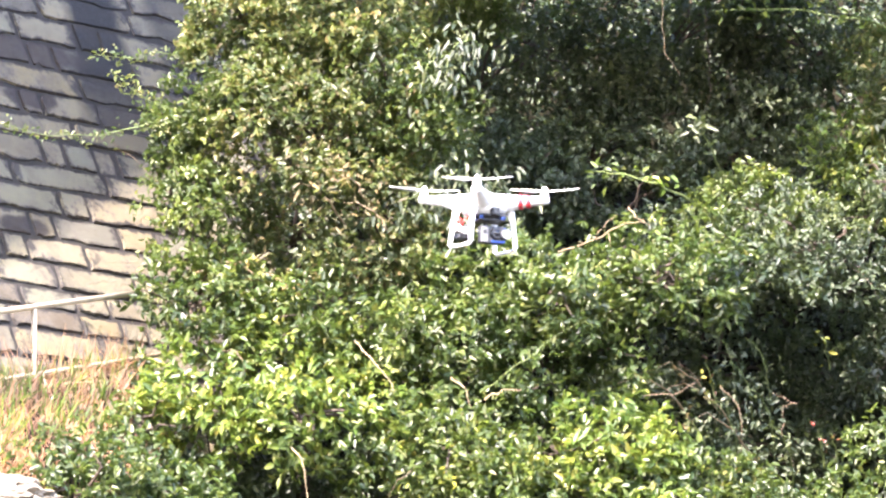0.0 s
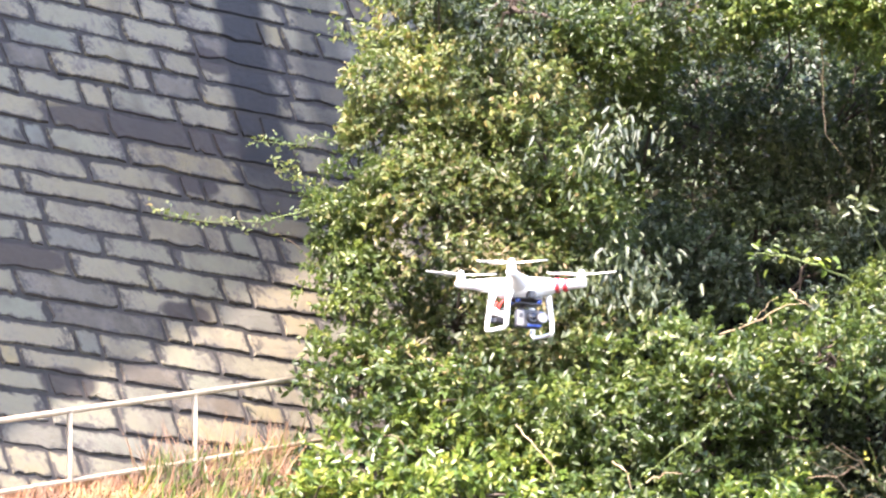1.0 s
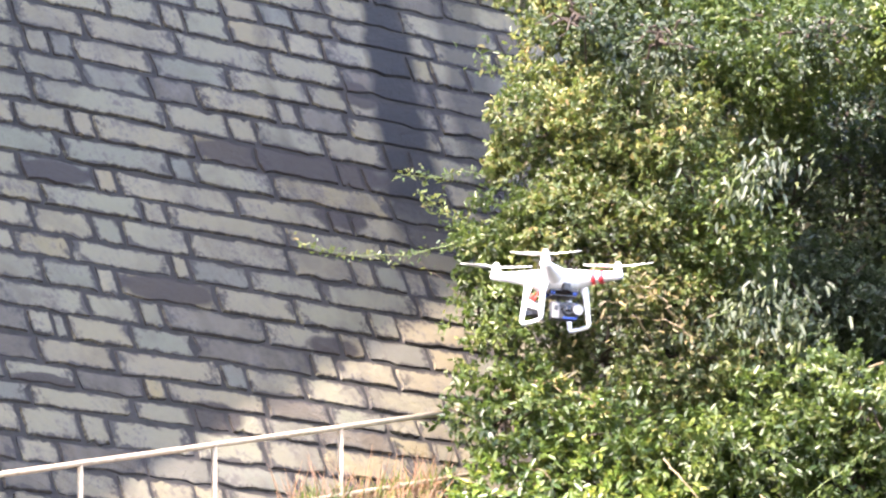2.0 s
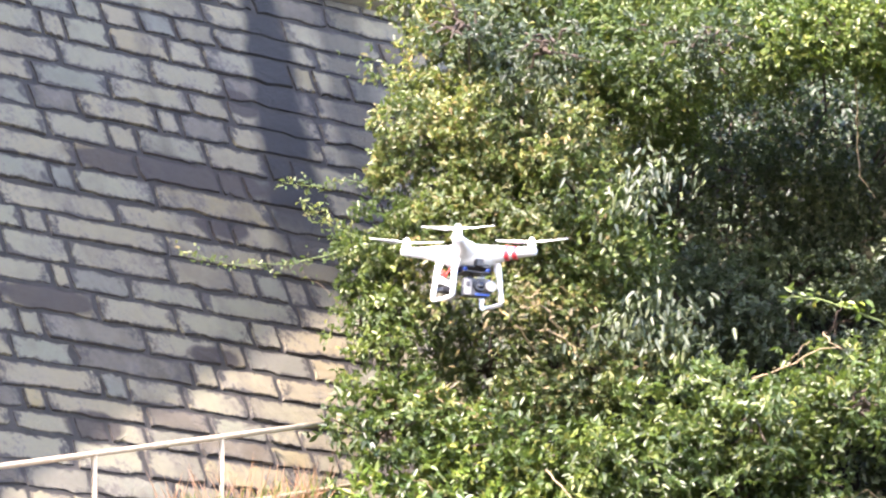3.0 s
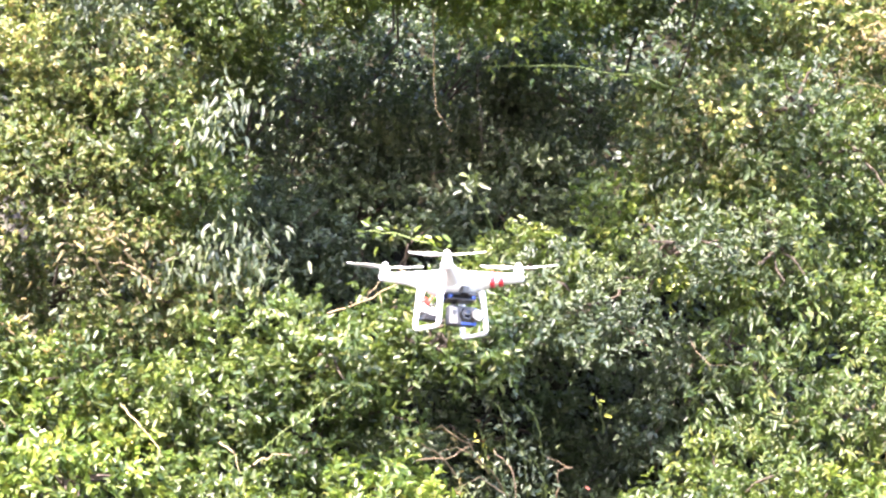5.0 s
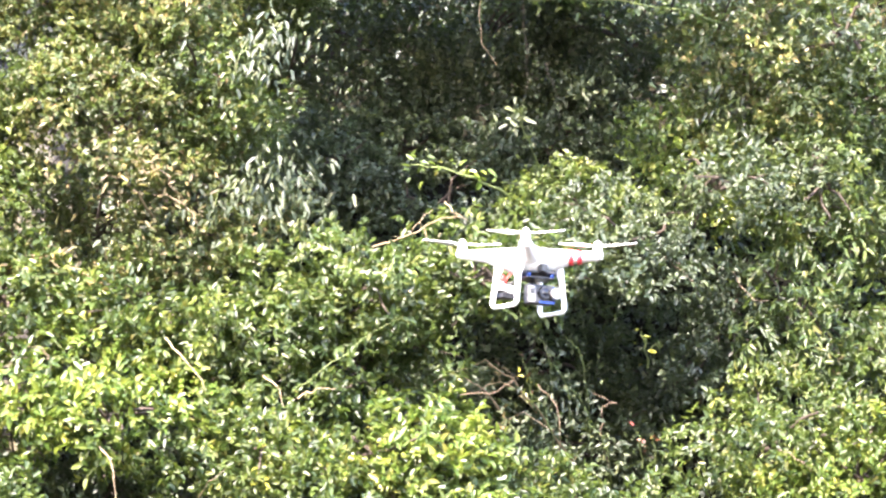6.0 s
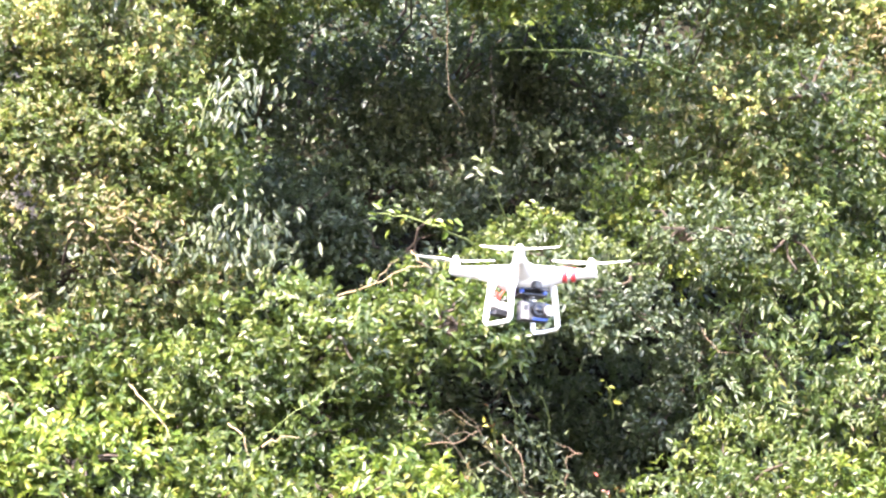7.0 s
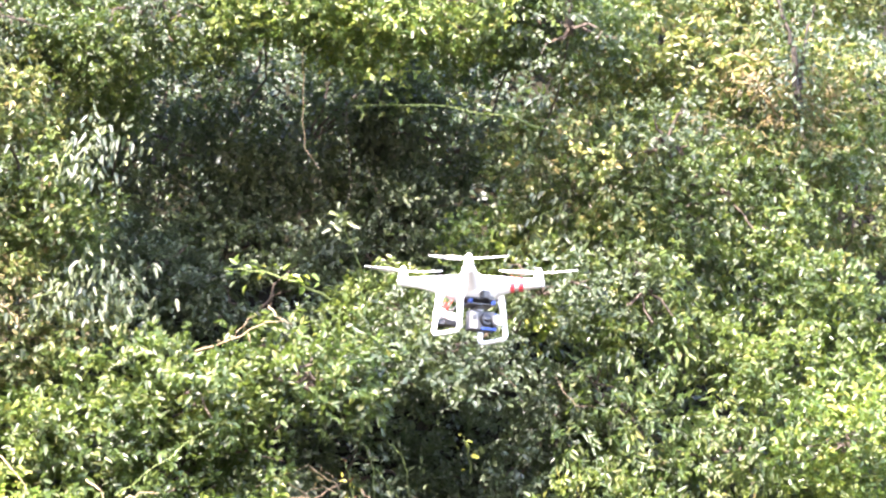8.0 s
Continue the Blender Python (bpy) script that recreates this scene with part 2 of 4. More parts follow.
def stone_material():
    m, nt, sh, out = material("weathered_wall_stone")
    geo = nt.nodes.new("ShaderNodeNewGeometry")
    pos = geo.outputs["Position"]
    rnd = nt.nodes.new("ShaderNodeObjectInfo").outputs["Random"]
    col = ramp(nt, rnd, [(0.0, (0.139, 0.122, 0.075)), (0.16, (0.173, 0.149, 0.089)), (0.30, (0.117, 0.118, 0.081)), (0.44, (0.182, 0.157, 0.098)), (0.58, (0.149, 0.141, 0.091)),
                         (0.70, (0.163, 0.138, 0.086)), (0.80, (0.176, 0.141, 0.066)), (0.86, (0.102, 0.105, 0.081)), (0.93, (0.069, 0.053, 0.033)), (1.0, (0.039, 0.034, 0.024))])
    cloud, grain, speck = noise_of(nt, pos, 1.7, 5.0), noise_of(nt, pos, 14.0, 6.0, 0.7), noise_of(nt, pos, 60.0, 3.0)
    col = mix(nt, ramp(nt, cloud, [(0.45, (0, 0, 0)), (0.70, (0.7, 0.7, 0.7))]), col, (0.14, 0.125, 0.095))
    # black weathering in flecks
    fleck = calc(nt, "ADD", calc(nt, "MULTIPLY", grain, 0.5), calc(nt, "MULTIPLY", cloud, 0.6))
    col = mix(nt, ramp(nt, fleck, [(0.595, (0, 0, 0)), (0.69, (0.8, 0.8, 0.8))]), col, (0.05, 0.045, 0.042))
    col = mix(nt, ramp(nt, grain, [(0.35, (0, 0, 0)), (0.75, (0.35, 0.35, 0.35))]), col, (0.10, 0.09, 0.075))
    grime = ramp(nt, noise_of(nt, pos, 0.7, 7.0, 0.65), [(0.50, (0, 0, 0)), (0.70, (0.75, 0.75, 0.75))])
    col = mix(nt, grime, col, (0.058, 0.050, 0.040))
    # edge darkening painted in from the joints, broken by noise
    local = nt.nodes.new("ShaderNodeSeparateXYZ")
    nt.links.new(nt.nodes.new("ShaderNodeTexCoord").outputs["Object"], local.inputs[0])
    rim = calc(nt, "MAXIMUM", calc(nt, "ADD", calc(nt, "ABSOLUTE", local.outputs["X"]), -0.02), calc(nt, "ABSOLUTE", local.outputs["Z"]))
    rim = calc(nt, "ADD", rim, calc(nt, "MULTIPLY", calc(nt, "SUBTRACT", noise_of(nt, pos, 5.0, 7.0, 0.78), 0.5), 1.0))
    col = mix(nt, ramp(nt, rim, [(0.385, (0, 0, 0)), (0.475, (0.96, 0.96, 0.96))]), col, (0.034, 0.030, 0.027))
    # drip stains running down the face from its top
    rel = node(nt, "ShaderNodeVectorMath")
    rel.operation = "SUBTRACT"
    rel.inputs[1].default_value = WALL_AT
    nt.links.new(pos, rel.inputs[0])
    axes = []
    for axis in (COURSE, RISE):
        dot = nt.nodes.new("ShaderNodeVectorMath")
        dot.operation = "DOT_PRODUCT"
        dot.inputs[1].default_value = axis
        nt.links.new(rel.outputs[0], dot.inputs[0])
        axes.append(dot.outputs["Value"])
    s, r = axes
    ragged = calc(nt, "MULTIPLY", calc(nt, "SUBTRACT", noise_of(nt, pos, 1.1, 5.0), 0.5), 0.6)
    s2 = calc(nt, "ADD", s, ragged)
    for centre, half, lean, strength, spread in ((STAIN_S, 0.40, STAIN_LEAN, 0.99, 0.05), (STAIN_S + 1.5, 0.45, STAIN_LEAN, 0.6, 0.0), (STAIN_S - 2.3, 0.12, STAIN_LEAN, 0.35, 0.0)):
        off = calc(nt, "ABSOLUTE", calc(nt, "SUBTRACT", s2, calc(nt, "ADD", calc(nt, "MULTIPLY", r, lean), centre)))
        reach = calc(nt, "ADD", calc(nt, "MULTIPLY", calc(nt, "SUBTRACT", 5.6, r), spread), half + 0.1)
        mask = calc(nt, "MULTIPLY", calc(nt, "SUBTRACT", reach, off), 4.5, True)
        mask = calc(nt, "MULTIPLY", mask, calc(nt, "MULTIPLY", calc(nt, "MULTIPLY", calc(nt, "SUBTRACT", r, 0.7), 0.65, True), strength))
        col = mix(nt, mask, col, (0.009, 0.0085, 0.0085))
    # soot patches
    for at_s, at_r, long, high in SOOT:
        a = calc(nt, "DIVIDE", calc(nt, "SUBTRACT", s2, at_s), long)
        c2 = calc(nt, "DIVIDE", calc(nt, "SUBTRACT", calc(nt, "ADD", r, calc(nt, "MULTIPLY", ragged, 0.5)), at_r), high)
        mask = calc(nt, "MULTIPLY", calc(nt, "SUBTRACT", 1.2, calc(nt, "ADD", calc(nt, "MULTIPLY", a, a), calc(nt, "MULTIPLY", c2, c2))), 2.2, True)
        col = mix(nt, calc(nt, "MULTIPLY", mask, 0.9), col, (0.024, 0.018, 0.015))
    nt.links.new(col, sh.inputs["Base Color"])
    sh.inputs["Roughness"].default_value = 0.88
    bump(nt, sh, calc(nt, "ADD", calc(nt, "MULTIPLY", grain, 0.7), calc(nt, "MULTIPLY", speck, 0.3)), 0.7, 0.05)
    return m


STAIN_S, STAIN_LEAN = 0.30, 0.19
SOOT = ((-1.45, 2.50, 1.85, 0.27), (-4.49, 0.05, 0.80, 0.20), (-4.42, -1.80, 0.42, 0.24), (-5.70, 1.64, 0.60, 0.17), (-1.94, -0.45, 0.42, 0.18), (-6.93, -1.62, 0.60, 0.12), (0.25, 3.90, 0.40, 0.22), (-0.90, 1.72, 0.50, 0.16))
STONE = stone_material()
MORTAR = plain("black_mossy_joint", (0.02, 0.018, 0.016), 0.95, grain=5.0, vary=0.5, relief=0.03)
WALL_FRAME = Matrix.Translation(WALL_AT) @ Matrix((COURSE, FACE * -1, RISE)).transposed().to_4x4()


def stone_meshes(count):
    """Roughly squared blocks one unit long and high, with worn corners and a slightly bulging face."""
    rng = np.random.default_rng(3)
    made = []
    for _ in range(count):
        bm = bmesh.new()
        outline = []
        for x0, z0, x1, z1, k in ((-.5, -.5, .5, -.5, 7), (.5, -.5, .5, .5, 3), (.5, .5, -.5, .5, 7), (-.5, .5, -.5, -.5, 3)):
            outline += [(x0 + (x1 - x0) * i / k, z0 + (z1 - z0) * i / k) for i in range(k)]
        corner = [1 - 0.05 * rng.random() if abs(x) + abs(z) > 0.9 else 1.0 for x, z in outline]
        outline = [(x * c + rng.normal(0, 0.012), z * c + rng.normal(0, 0.045)) for (x, z), c in zip(outline, corner)]
        back = [bm.verts.new((x, 0.5, z)) for x, z in outline]
        rim = [bm.verts.new((x, -0.40 + rng.normal(0, 0.02), z)) for x, z in outline]
        front = [bm.verts.new((x * 0.985, -0.5 + rng.normal(0, 0.008), z * 0.93)) for x, z in outline]
        k = len(outline)
        for i in range(k):
            j = (i + 1) % k
            bm.faces.new((back[i], back[j], rim[j], rim[i]))
            bm.faces.new((rim[i], rim[j], front[j], front[i]))
        mid = bm.verts.new((rng.normal(0, 0.1), -0.515 + rng.normal(0, 0.01), rng.normal(0, 0.08)))
        for i in range(k):
            bm.faces.new((front[i], front[(i + 1) % k], mid))
        bmesh.ops.recalc_face_normals(bm, faces=bm.faces)
        me = bpy.data.meshes.new("stone")
        bm.to_mesh(me)
        bm.free()
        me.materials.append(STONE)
        made.append(me)
    return made


WALL_TOP = 6.24
bm = bmesh.new()
box(bm, (-5.9, 0.9, (WALL_TOP - 8.0) / 2), (22.2, 1.5, WALL_TOP + 8.0))
wall = part("wall_stone", bm, MORTAR)
wall.matrix_world = WALL_FRAME
tagged(wall, "battered retaining wall of weathered coursed stone blocks", "wall", kind="structure")


bm = bmesh.new()
box(bm, (-5.9, 0.08, 0.05), (22.2, 0.30, 0.10), bevel=0.02)
coping = part("trim_coping", bm, plain("pale_coping_stone", (0.26, 0.24, 0.20), 0.85, grain=4.0, vary=0.3, relief=0.02))
coping.matrix_world = WALL_FRAME @ Matrix.Translation((0, 0, WALL_TOP))
tagged(coping, "worn pale stone coping along the top of the wall", "coping", kind="structure")
bm = bmesh.new()
box(bm, (-5.9, 0.5, 2.1), (22.2, 0.7, 4.2))
parapet = part("wall_parapet", bm, plain("grey_render", (0.20, 0.185, 0.165), 0.9, grain=1.5, vary=0.3, relief=0.02))
parapet.matrix_world = WALL_FRAME @ Matrix.Translation((0, 0, WALL_TOP + 0.1))
tagged(parapet, "plain grey rendered parapet above the stone wall", "parapet", kind="structure")


# ---- added unseen tall battered block beyond the wall's low end; shades most of it ----
def make_shade_caster():
    near = wall_place(-5.45, -2.13) + TO_SUN * 11
    sunward = Vector((TO_SUN.x, TO_SUN.y, 0)).normalized()
    left = Vector((sunward.y, -sunward.x, 0))
    if left.x > 0:
        left = -left
    base = Vector((near.x, near.y, 0)) + left * (near.z * 0.015)
    bm = bmesh.new()
    rings = []
    for i in range(81):
        z = i * 0.5
        edge = base + left * (z * -0.015 + 0.12 * noise.fractal(Vector((z * 0.9, 0, 0)), 1.0, 2.0, 3)) + Vector((0, 0, z))
        half = 17.0 - z * 0.12
        rings.append([bm.verts.new(p) for p in (edge, edge + left * half, edge + left * half + sunward * 4, edge + sunward * 4)])
    for lo, hi in zip(rings, rings[1:]):
        for k in range(4):
            bm.faces.new((lo[k], lo[(k + 1) % 4], hi[(k + 1) % 4], hi[k]))
    bm.faces.new(rings[0])
    bm.faces.new(rings[-1])
    tagged(part("wall_pier", bm, STONE), "tall battered stone block added out of view to shade the wall", "pier", kind="structure")


make_shade_caster()


# ---- shrubs ----
def rooted(centre, rd):
    """Where a shrub's stem leaves the slope behind and below its crown."""
    ys = np.linspace(centre.y - 1.0, centre.y + 7.0, 161)
    zs = ground_z(np.full(161, centre.x), ys)
    i = int(np.argmin(np.abs(zs - (centre.z - 0.45)) + 0.02 * np.abs(ys - centre.y - rd)))
    return Vector((centre.x, ys[i], zs[i] - 0.15))


# openings between the branches that lead into the dark inside
GAPS = [(bank(gx, gh, 2.2), np.array([gw, 4.5, gt])) for gx, gh, gw, gt in ((5.41, -0.76, 0.66, 0.30), (4.87, -1.38, 0.48, 0.24), (9.15, -2.12, 0.24, 0.17), (8.25, -1.62, 0.26, 0.30), (1.18, -1.72, 0.20, 0.42), (1.50, -4.30, 0.70, 0.26), (6.80, -2.60, 0.50, 0.32), (6.10, -3.30, 0.35, 0.24))]


def shrub(x, h, d, rx, rh, rd=1.3, mat=LEAF_GREEN, leaf=0.084, thick=1.0, label="dense green shrub on the bank", dry=0.0, stretch=1.0, hang=0.0):
    centre = bank(x, h, d)
    while float(ground_z(np.array(centre.x), np.array(centre.y))) > centre.z - 0.35 * rh and d > -7:
        d -= 0.2
        centre = bank(x, h, d)
    rng = np.random.default_rng(abs(int(x * 1000)) + abs(int(h * 317)) + 11)
    thing = new("shrub")
    foot = rooted(centre, rd)
    thing.location = foot
    tagged(thing, label, "shrub", group="shrubs on the bank")
    radii = np.array([rx, rd, rh])
    # clumps over the near side of the crown, each a little dome of sprigs
    area = rx * rh * 2 + rd * (rx + rh)
    heads = max(8, int(2.5 * area))
    way = unit(rng.normal(size=(heads * 3, 3)))
    way = way[way[:, 1] < 0.4][:heads]
    heads = len(way)
    size = rng.uniform(0.22, 0.68, heads)
    push = np.where(rng.random(heads) < 0.75, rng.uniform(0.78, 1.12, heads), rng.uniform(0.35, 0.6, heads))
    head = np.array(centre) + way * np.maximum(radii - size[:, None] * 0.6, 0.1) * push[:, None]
    n = int(80 * thick * area * (0.15 / leaf) ** 1.6)
    which = rng.choice(heads, n, p=size ** 2 / (size ** 2).sum())
    out = unit(way[which] * 0.55 + unit(rng.normal(size=(n, 3))))
    depth = np.where(rng.random(n) < 0.8, rng.uniform(0.8, 1.1, n), rng.uniform(0.2, 0.8, n))
    at = head[which] + out * (size[which] * depth)[:, None] * np.array([1.1, 1.0, 0.85])
    # a thin inner layer
    deep = int(n * 0.24)
    at[:deep] = np.array(centre) + unit(rng.normal(size=(deep, 3))) * radii * rng.uniform(0.3, 0.75, (deep, 1))
    # thin patches in the crown, and the openings
    thin = np.sin(at[:, 0] * 3.1 + 1.3 * np.sin(at[:, 2] * 2.2)) * np.sin(at[:, 2] * 3.7 + 1.1 * np.sin(at[:, 0] * 2.7 + 1.0)) * np.cos(at[:, 1] * 2.1)
    stay = (thin > -0.42) | (rng.random(n) < 0.35)
    for _ in range(max(2, int(0.8 * area))):
        middle = head[rng.integers(heads)] + rng.normal(0, 0.15, 3)
        stay &= (((at - middle) / (rng.uniform(0.14, 0.30) * np.array([1.0, 2.5, 0.8]))) ** 2).sum(1) > 1.0
    for middle, half in GAPS:
        stay &= (((at - np.array(middle)) / half) ** 2).sum(1) > 1.0
    at, out = at[stay], out[stay]
    n = len(at)
    lead = unit(out * 0.6 + np.array([0, -0.15, 0.4 - hang]) + rng.normal(0, 0.45, (n, 3)))
    k = 8
    reach = rng.uniform(0.6, 1.3, n) * leaf * 2.0
    s = np.linspace(0.1, 1.0, k)[None, :] + rng.uniform(-0.05, 0.05, (n, k))
    spot = at[:, None, :] + lead[:, None, :] * (s * reach[:, None])[..., None]
    spot += rng.normal(0, leaf * 0.12, spot.shape)
    spot[..., 2] -= (s ** 2) * reach[:, None] * 0.25
    axis = lead[:, None, :] * 0.55 + unit(rng.normal(size=(n, k, 3))) * 0.95 + np.array([0, -0.1, -0.12 - hang])
    facing = unit(out[:, None, :] * 0.6 + np.array([-0.15, -0.38, 0.65]) + rng.normal(0, 0.42, (n, k, 3)))
    length = leaf * rng.uniform(0.55, 1.3, (n, k))
    width = length * rng.uniform(0.42, 0.62, (n, k)) * stretch
    flat = lambda a: a.reshape(-1, 3)
    pick = rng.random(n * k) >= dry
    rest = lambda keep, nm, mt, lb="": link_mesh(nm, blades(nm, flat(spot)[keep] - np.array(foot), flat(axis)[keep], flat(facing)[keep], length.ravel()[keep], width.ravel()[keep]), mt, thing, lb)
    rest(pick, "foliage", mat)["kind"] = "stuff"
    if dry > 0:
        rest(~pick, "dry_foliage", LEAF_DRY, "brown withered leaves")["kind"] = "stuff"
    # stem and limbs
    bm = bmesh.new()
    tube(bm, bent((0, 0, 0), centre - foot, 0.0, 0.06, 5, rng), [0.022, 0.02, 0.018, 0.016, 0.014, 0.012])
    for _ in range(9):
        tip = at[rng.integers(n)]
        tube(bm, bent(centre - foot, Vector(tip) - foot, rng.uniform(-.05, .15), 0.05, 5, rng), [0.03, 0.024, 0.02, 0.015, 0.011, 0.006], 5)
    part("branchwork", bm, BARK, thing, "brown woody branches")["kind"] = "stuff"
    return thing


def undergrowth():
    """Ivy over the soil of the bank, behind and between the shrubs."""
    rng = np.random.default_rng(4)
    n = 95000
    x, y = rng.uniform(-0.8, 15, n), rng.uniform(57, 73, n)
    at = np.stack([x, y, ground_z(x, y) + rng.uniform(0.0, 0.35, n)], 1)
    axis = unit(rng.normal(size=(n, 3))) + np.array([0, -0.2, -0.3])
    facing = np.array([0, -0.7, 0.6]) + rng.normal(0, 0.4, (n, 3))
    long = rng.uniform(0.08, 0.18, n)
    tagged(link_mesh("ivy", blades("ivy", at, axis, facing, long, long * 0.6), LEAF_DARK), "dark ivy covering the soil behind the shrubs", "ivy", kind="stuff")


undergrowth()
G, Y, K, O, P = LEAF_GREEN, LEAF_LIME, LEAF_DARK, LEAF_OLIVE, LEAF_PALE
shrub(0.98, 2.64, 2.0, 1.14, 1.18, 1.3, O, label="olive-green shrub overgrowing the end of the wall", thick=1.4)
shrub(2.05, 3.40, 2.4, 1.66, 1.04, 1.3, G, thick=1.4)
shrub(0.66, 1.18, 1.0, 0.76, 1.11, 1.2, O, dry=0.03, label="sunlit olive shrub hiding part of the wall", thick=1.4)
shrub(0.11, 0.08, 0.7, 0.62, 0.55, 0.9, G, label="green shrub with shoots reaching over the wall", thick=1.4)
shrub(1.63, 1.46, 1.0, 1.38, 1.18, 1.3, O, dry=0.01, thick=1.4)
shrub(-0.11, -1.03, 0.5, 0.69, 0.76, 1.0, G, label="glossy green shrub at the end of the railing")
shrub(1.22, 0.01, 0.3, 1.18, 0.97, 1.1, O, dry=0.06, label="olive shrub with withered brown patches", thick=1.4)
shrub(2.32, 0.28, 0.6, 0.83, 1.04, 1.2, G, dry=0.01, thick=1.4)
shrub(0.94, -1.52, 1.6, 1.04, 0.76, 1.0, O, dry=0.05, label="olive shrub with withered brown patches", thick=1.4)
shrub(2.26, -1.17, 0.5, 1.18, 0.90, 1.1, O, dry=0.04, thick=1.4)
shrub(-0.04, -2.20, 0.2, 0.60, 0.76, 1.0, G, leaf=0.112)
shrub(3.78, 2.50, 0.8, 1.38, 0.90, 1.5, G, thick=1.35)
shrub(5.37, 2.74, 0.7, 1.45, 0.78, 1.5, Y, thick=1.35)
shrub(6.96, 2.66, 0.6, 1.38, 0.70, 1.5, Y, thick=1.35, label="bright green shrub overhanging a dark hollow")
shrub(8.48, 2.60, 1.2, 1.38, 0.66, 1.4, G, thick=1.35, leaf=0.094)
shrub(10.14, 2.22, 3.0, 1.38, 0.90, 1.4, O, dry=0.03, leaf=0.094)
shrub(11.73, 2.15, 2.4, 1.52, 1.04, 1.4, O, dry=0.07, label="olive shrub mixed with dry stalks", leaf=0.094)
shrub(3.57, 3.47, 3.0, 1.73, 0.83, 1.5, G)
shrub(6.34, 3.60, 3.0, 2.08, 0.83, 1.5, G)
shrub(9.80, 3.33, 3.2, 2.08, 0.83, 1.5, O, leaf=0.094)
shrub(12.56, 3.19, 3.2, 1.73, 0.83, 1.5, O, leaf=0.094)
shrub(12.60, -2.45, -1.4, 0.85, 0.75, 0.9, Y, leaf=0.1, label="bright yellow-green young shrub on the bank")
shrub(4.12, 1.04, 4.6, 1.38, 1.25, 1.2, K, thick=1.15, label="shrub in a shaded hollow, shade put into its darker leaf colour")
shrub(5.78, 0.98, 5.0, 1.59, 1.31, 1.2, K, thick=1.15, label="shrub in a shaded hollow, shade put into its darker leaf colour")
shrub(7.58, 0.98, 4.6, 1.52, 1.18, 1.2, K, thick=1.15, label="shrub in a shaded hollow, shade put into its darker leaf colour")
shrub(4.82, -0.41, 4.2, 1.52, 1.04, 1.2, K, thick=1.15, label="shrub in a shaded hollow, shade put into its darker leaf colour")
shrub(6.68, -0.27, 3.8, 1.38, 0.90, 1.2, K, thick=1.15, label="shrub in a shaded hollow, shade put into its darker leaf colour")
shrub(3.50, -0.82, 2.6, 1.04, 0.90, 1.0, K, thick=1.15, label="shrub in a shaded hollow, shade put into its darker leaf colour")
shrub(5.09, -1.17, 3.2, 1.25, 0.69, 1.0, K, thick=1.15, label="shrub in a shaded hollow, shade put into its darker leaf colour")
shrub(9.31, 0.77, 1.4, 1.25, 1.04, 1.3, O, dry=0.03, leaf=0.094)
shrub(10.84, 0.63, 1.5, 1.45, 1.25, 1.4, G, leaf=0.094)
shrub(12.56, 0.42, 2.0, 1.38, 1.31, 1.4, O, dry=0.02, leaf=0.094)
shrub(8.48, -0.41, 1.8, 1.04, 0.83, 1.1, Y, label="yellow-green climber sprays on the bank", leaf=0.094)
shrub(10.00, -0.82, 1.3, 1.45, 1.11, 1.3, G, leaf=0.12, stretch=0.65, hang=0.4)
shrub(11.87, -1.24, 1.0, 1.52, 1.31, 1.4, G, leaf=0.094)
shrub(7.72, -1.38, 0.4, 1.04, 0.76, 1.1, K)
shrub(9.66, -2.07, 0.6, 1.04, 0.97, 1.3, G, leaf=0.13, stretch=0.6, hang=0.5)
shrub(11.18, -2.76, 0.3, 1.52, 1.11, 1.4, G, dry=0.02, leaf=0.12, stretch=0.65, hang=0.4)
shrub(12.84, -2.48, -0.2, 0.90, 1.25, 1.2, Y, label="yellow-green shrub on the bank", leaf=0.094)
shrub(4.54, -2.07, -0.4, 1.31, 0.69, 1.3, G, leaf=0.112)
shrub(5.70, -1.86, -0.7, 1.05, 0.60, 1.3, G, leaf=0.112)
shrub(7.03, -1.03, 1.3, 1.11, 0.62, 1.1, G)
shrub(3.29, -2.48, 0.0, 1.31, 0.76, 1.3, G, leaf=0.112)
shrub(1.84, -2.41, 0.0, 1.25, 0.76, 1.2, G, leaf=0.112)
shrub(0.73, -2.83, -0.2, 1.11, 0.76, 1.2, Y, leaf=0.112)
shrub(4.40, -2.90, -0.2, 0.97, 0.69, 1.3, G, leaf=0.112)
shrub(6.75, -2.97, 4.0, 1.38, 0.90, 1.1, K, thick=1.15, label="shrub in a shaded hollow, shade put into its darker leaf colour", leaf=0.112)
shrub(8.14, -3.11, 3.6, 1.25, 1.04, 1.1, K, thick=1.15, label="shrub in a shaded hollow, shade put into its darker leaf colour", leaf=0.094)
shrub(7.38, -4.01, 2.9, 1.38, 0.76, 1.1, K)
shrub(-1.30, -4.38, -0.9, 0.72, 0.34, 0.8, G, label="low yellow-green shrub beside dry grass", leaf=0.112)
shrub(0.12, -3.60, -0.9, 0.85, 0.66, 1.1, Y, label="bright yellow-green shrub on the lower bank", leaf=0.13)
shrub(1.22, -3.63, -1.1, 1.38, 0.55, 1.2, Y, label="bright yellow-green shrub on the lower bank", leaf=0.13)
shrub(3.09, -3.94, -1.2, 1.38, 0.69, 1.2, G, leaf=0.112)
shrub(4.54, -4.01, -1.2, 1.25, 0.69, 1.2, Y, label="bright yellow-green shrub on the lower bank", leaf=0.13)
shrub(5.99, -4.63, -0.9, 1.11, 0.55, 1.1, G, leaf=0.112)
shrub(9.31, -3.87, -0.4, 1.04, 0.76, 1.2, G, leaf=0.094)
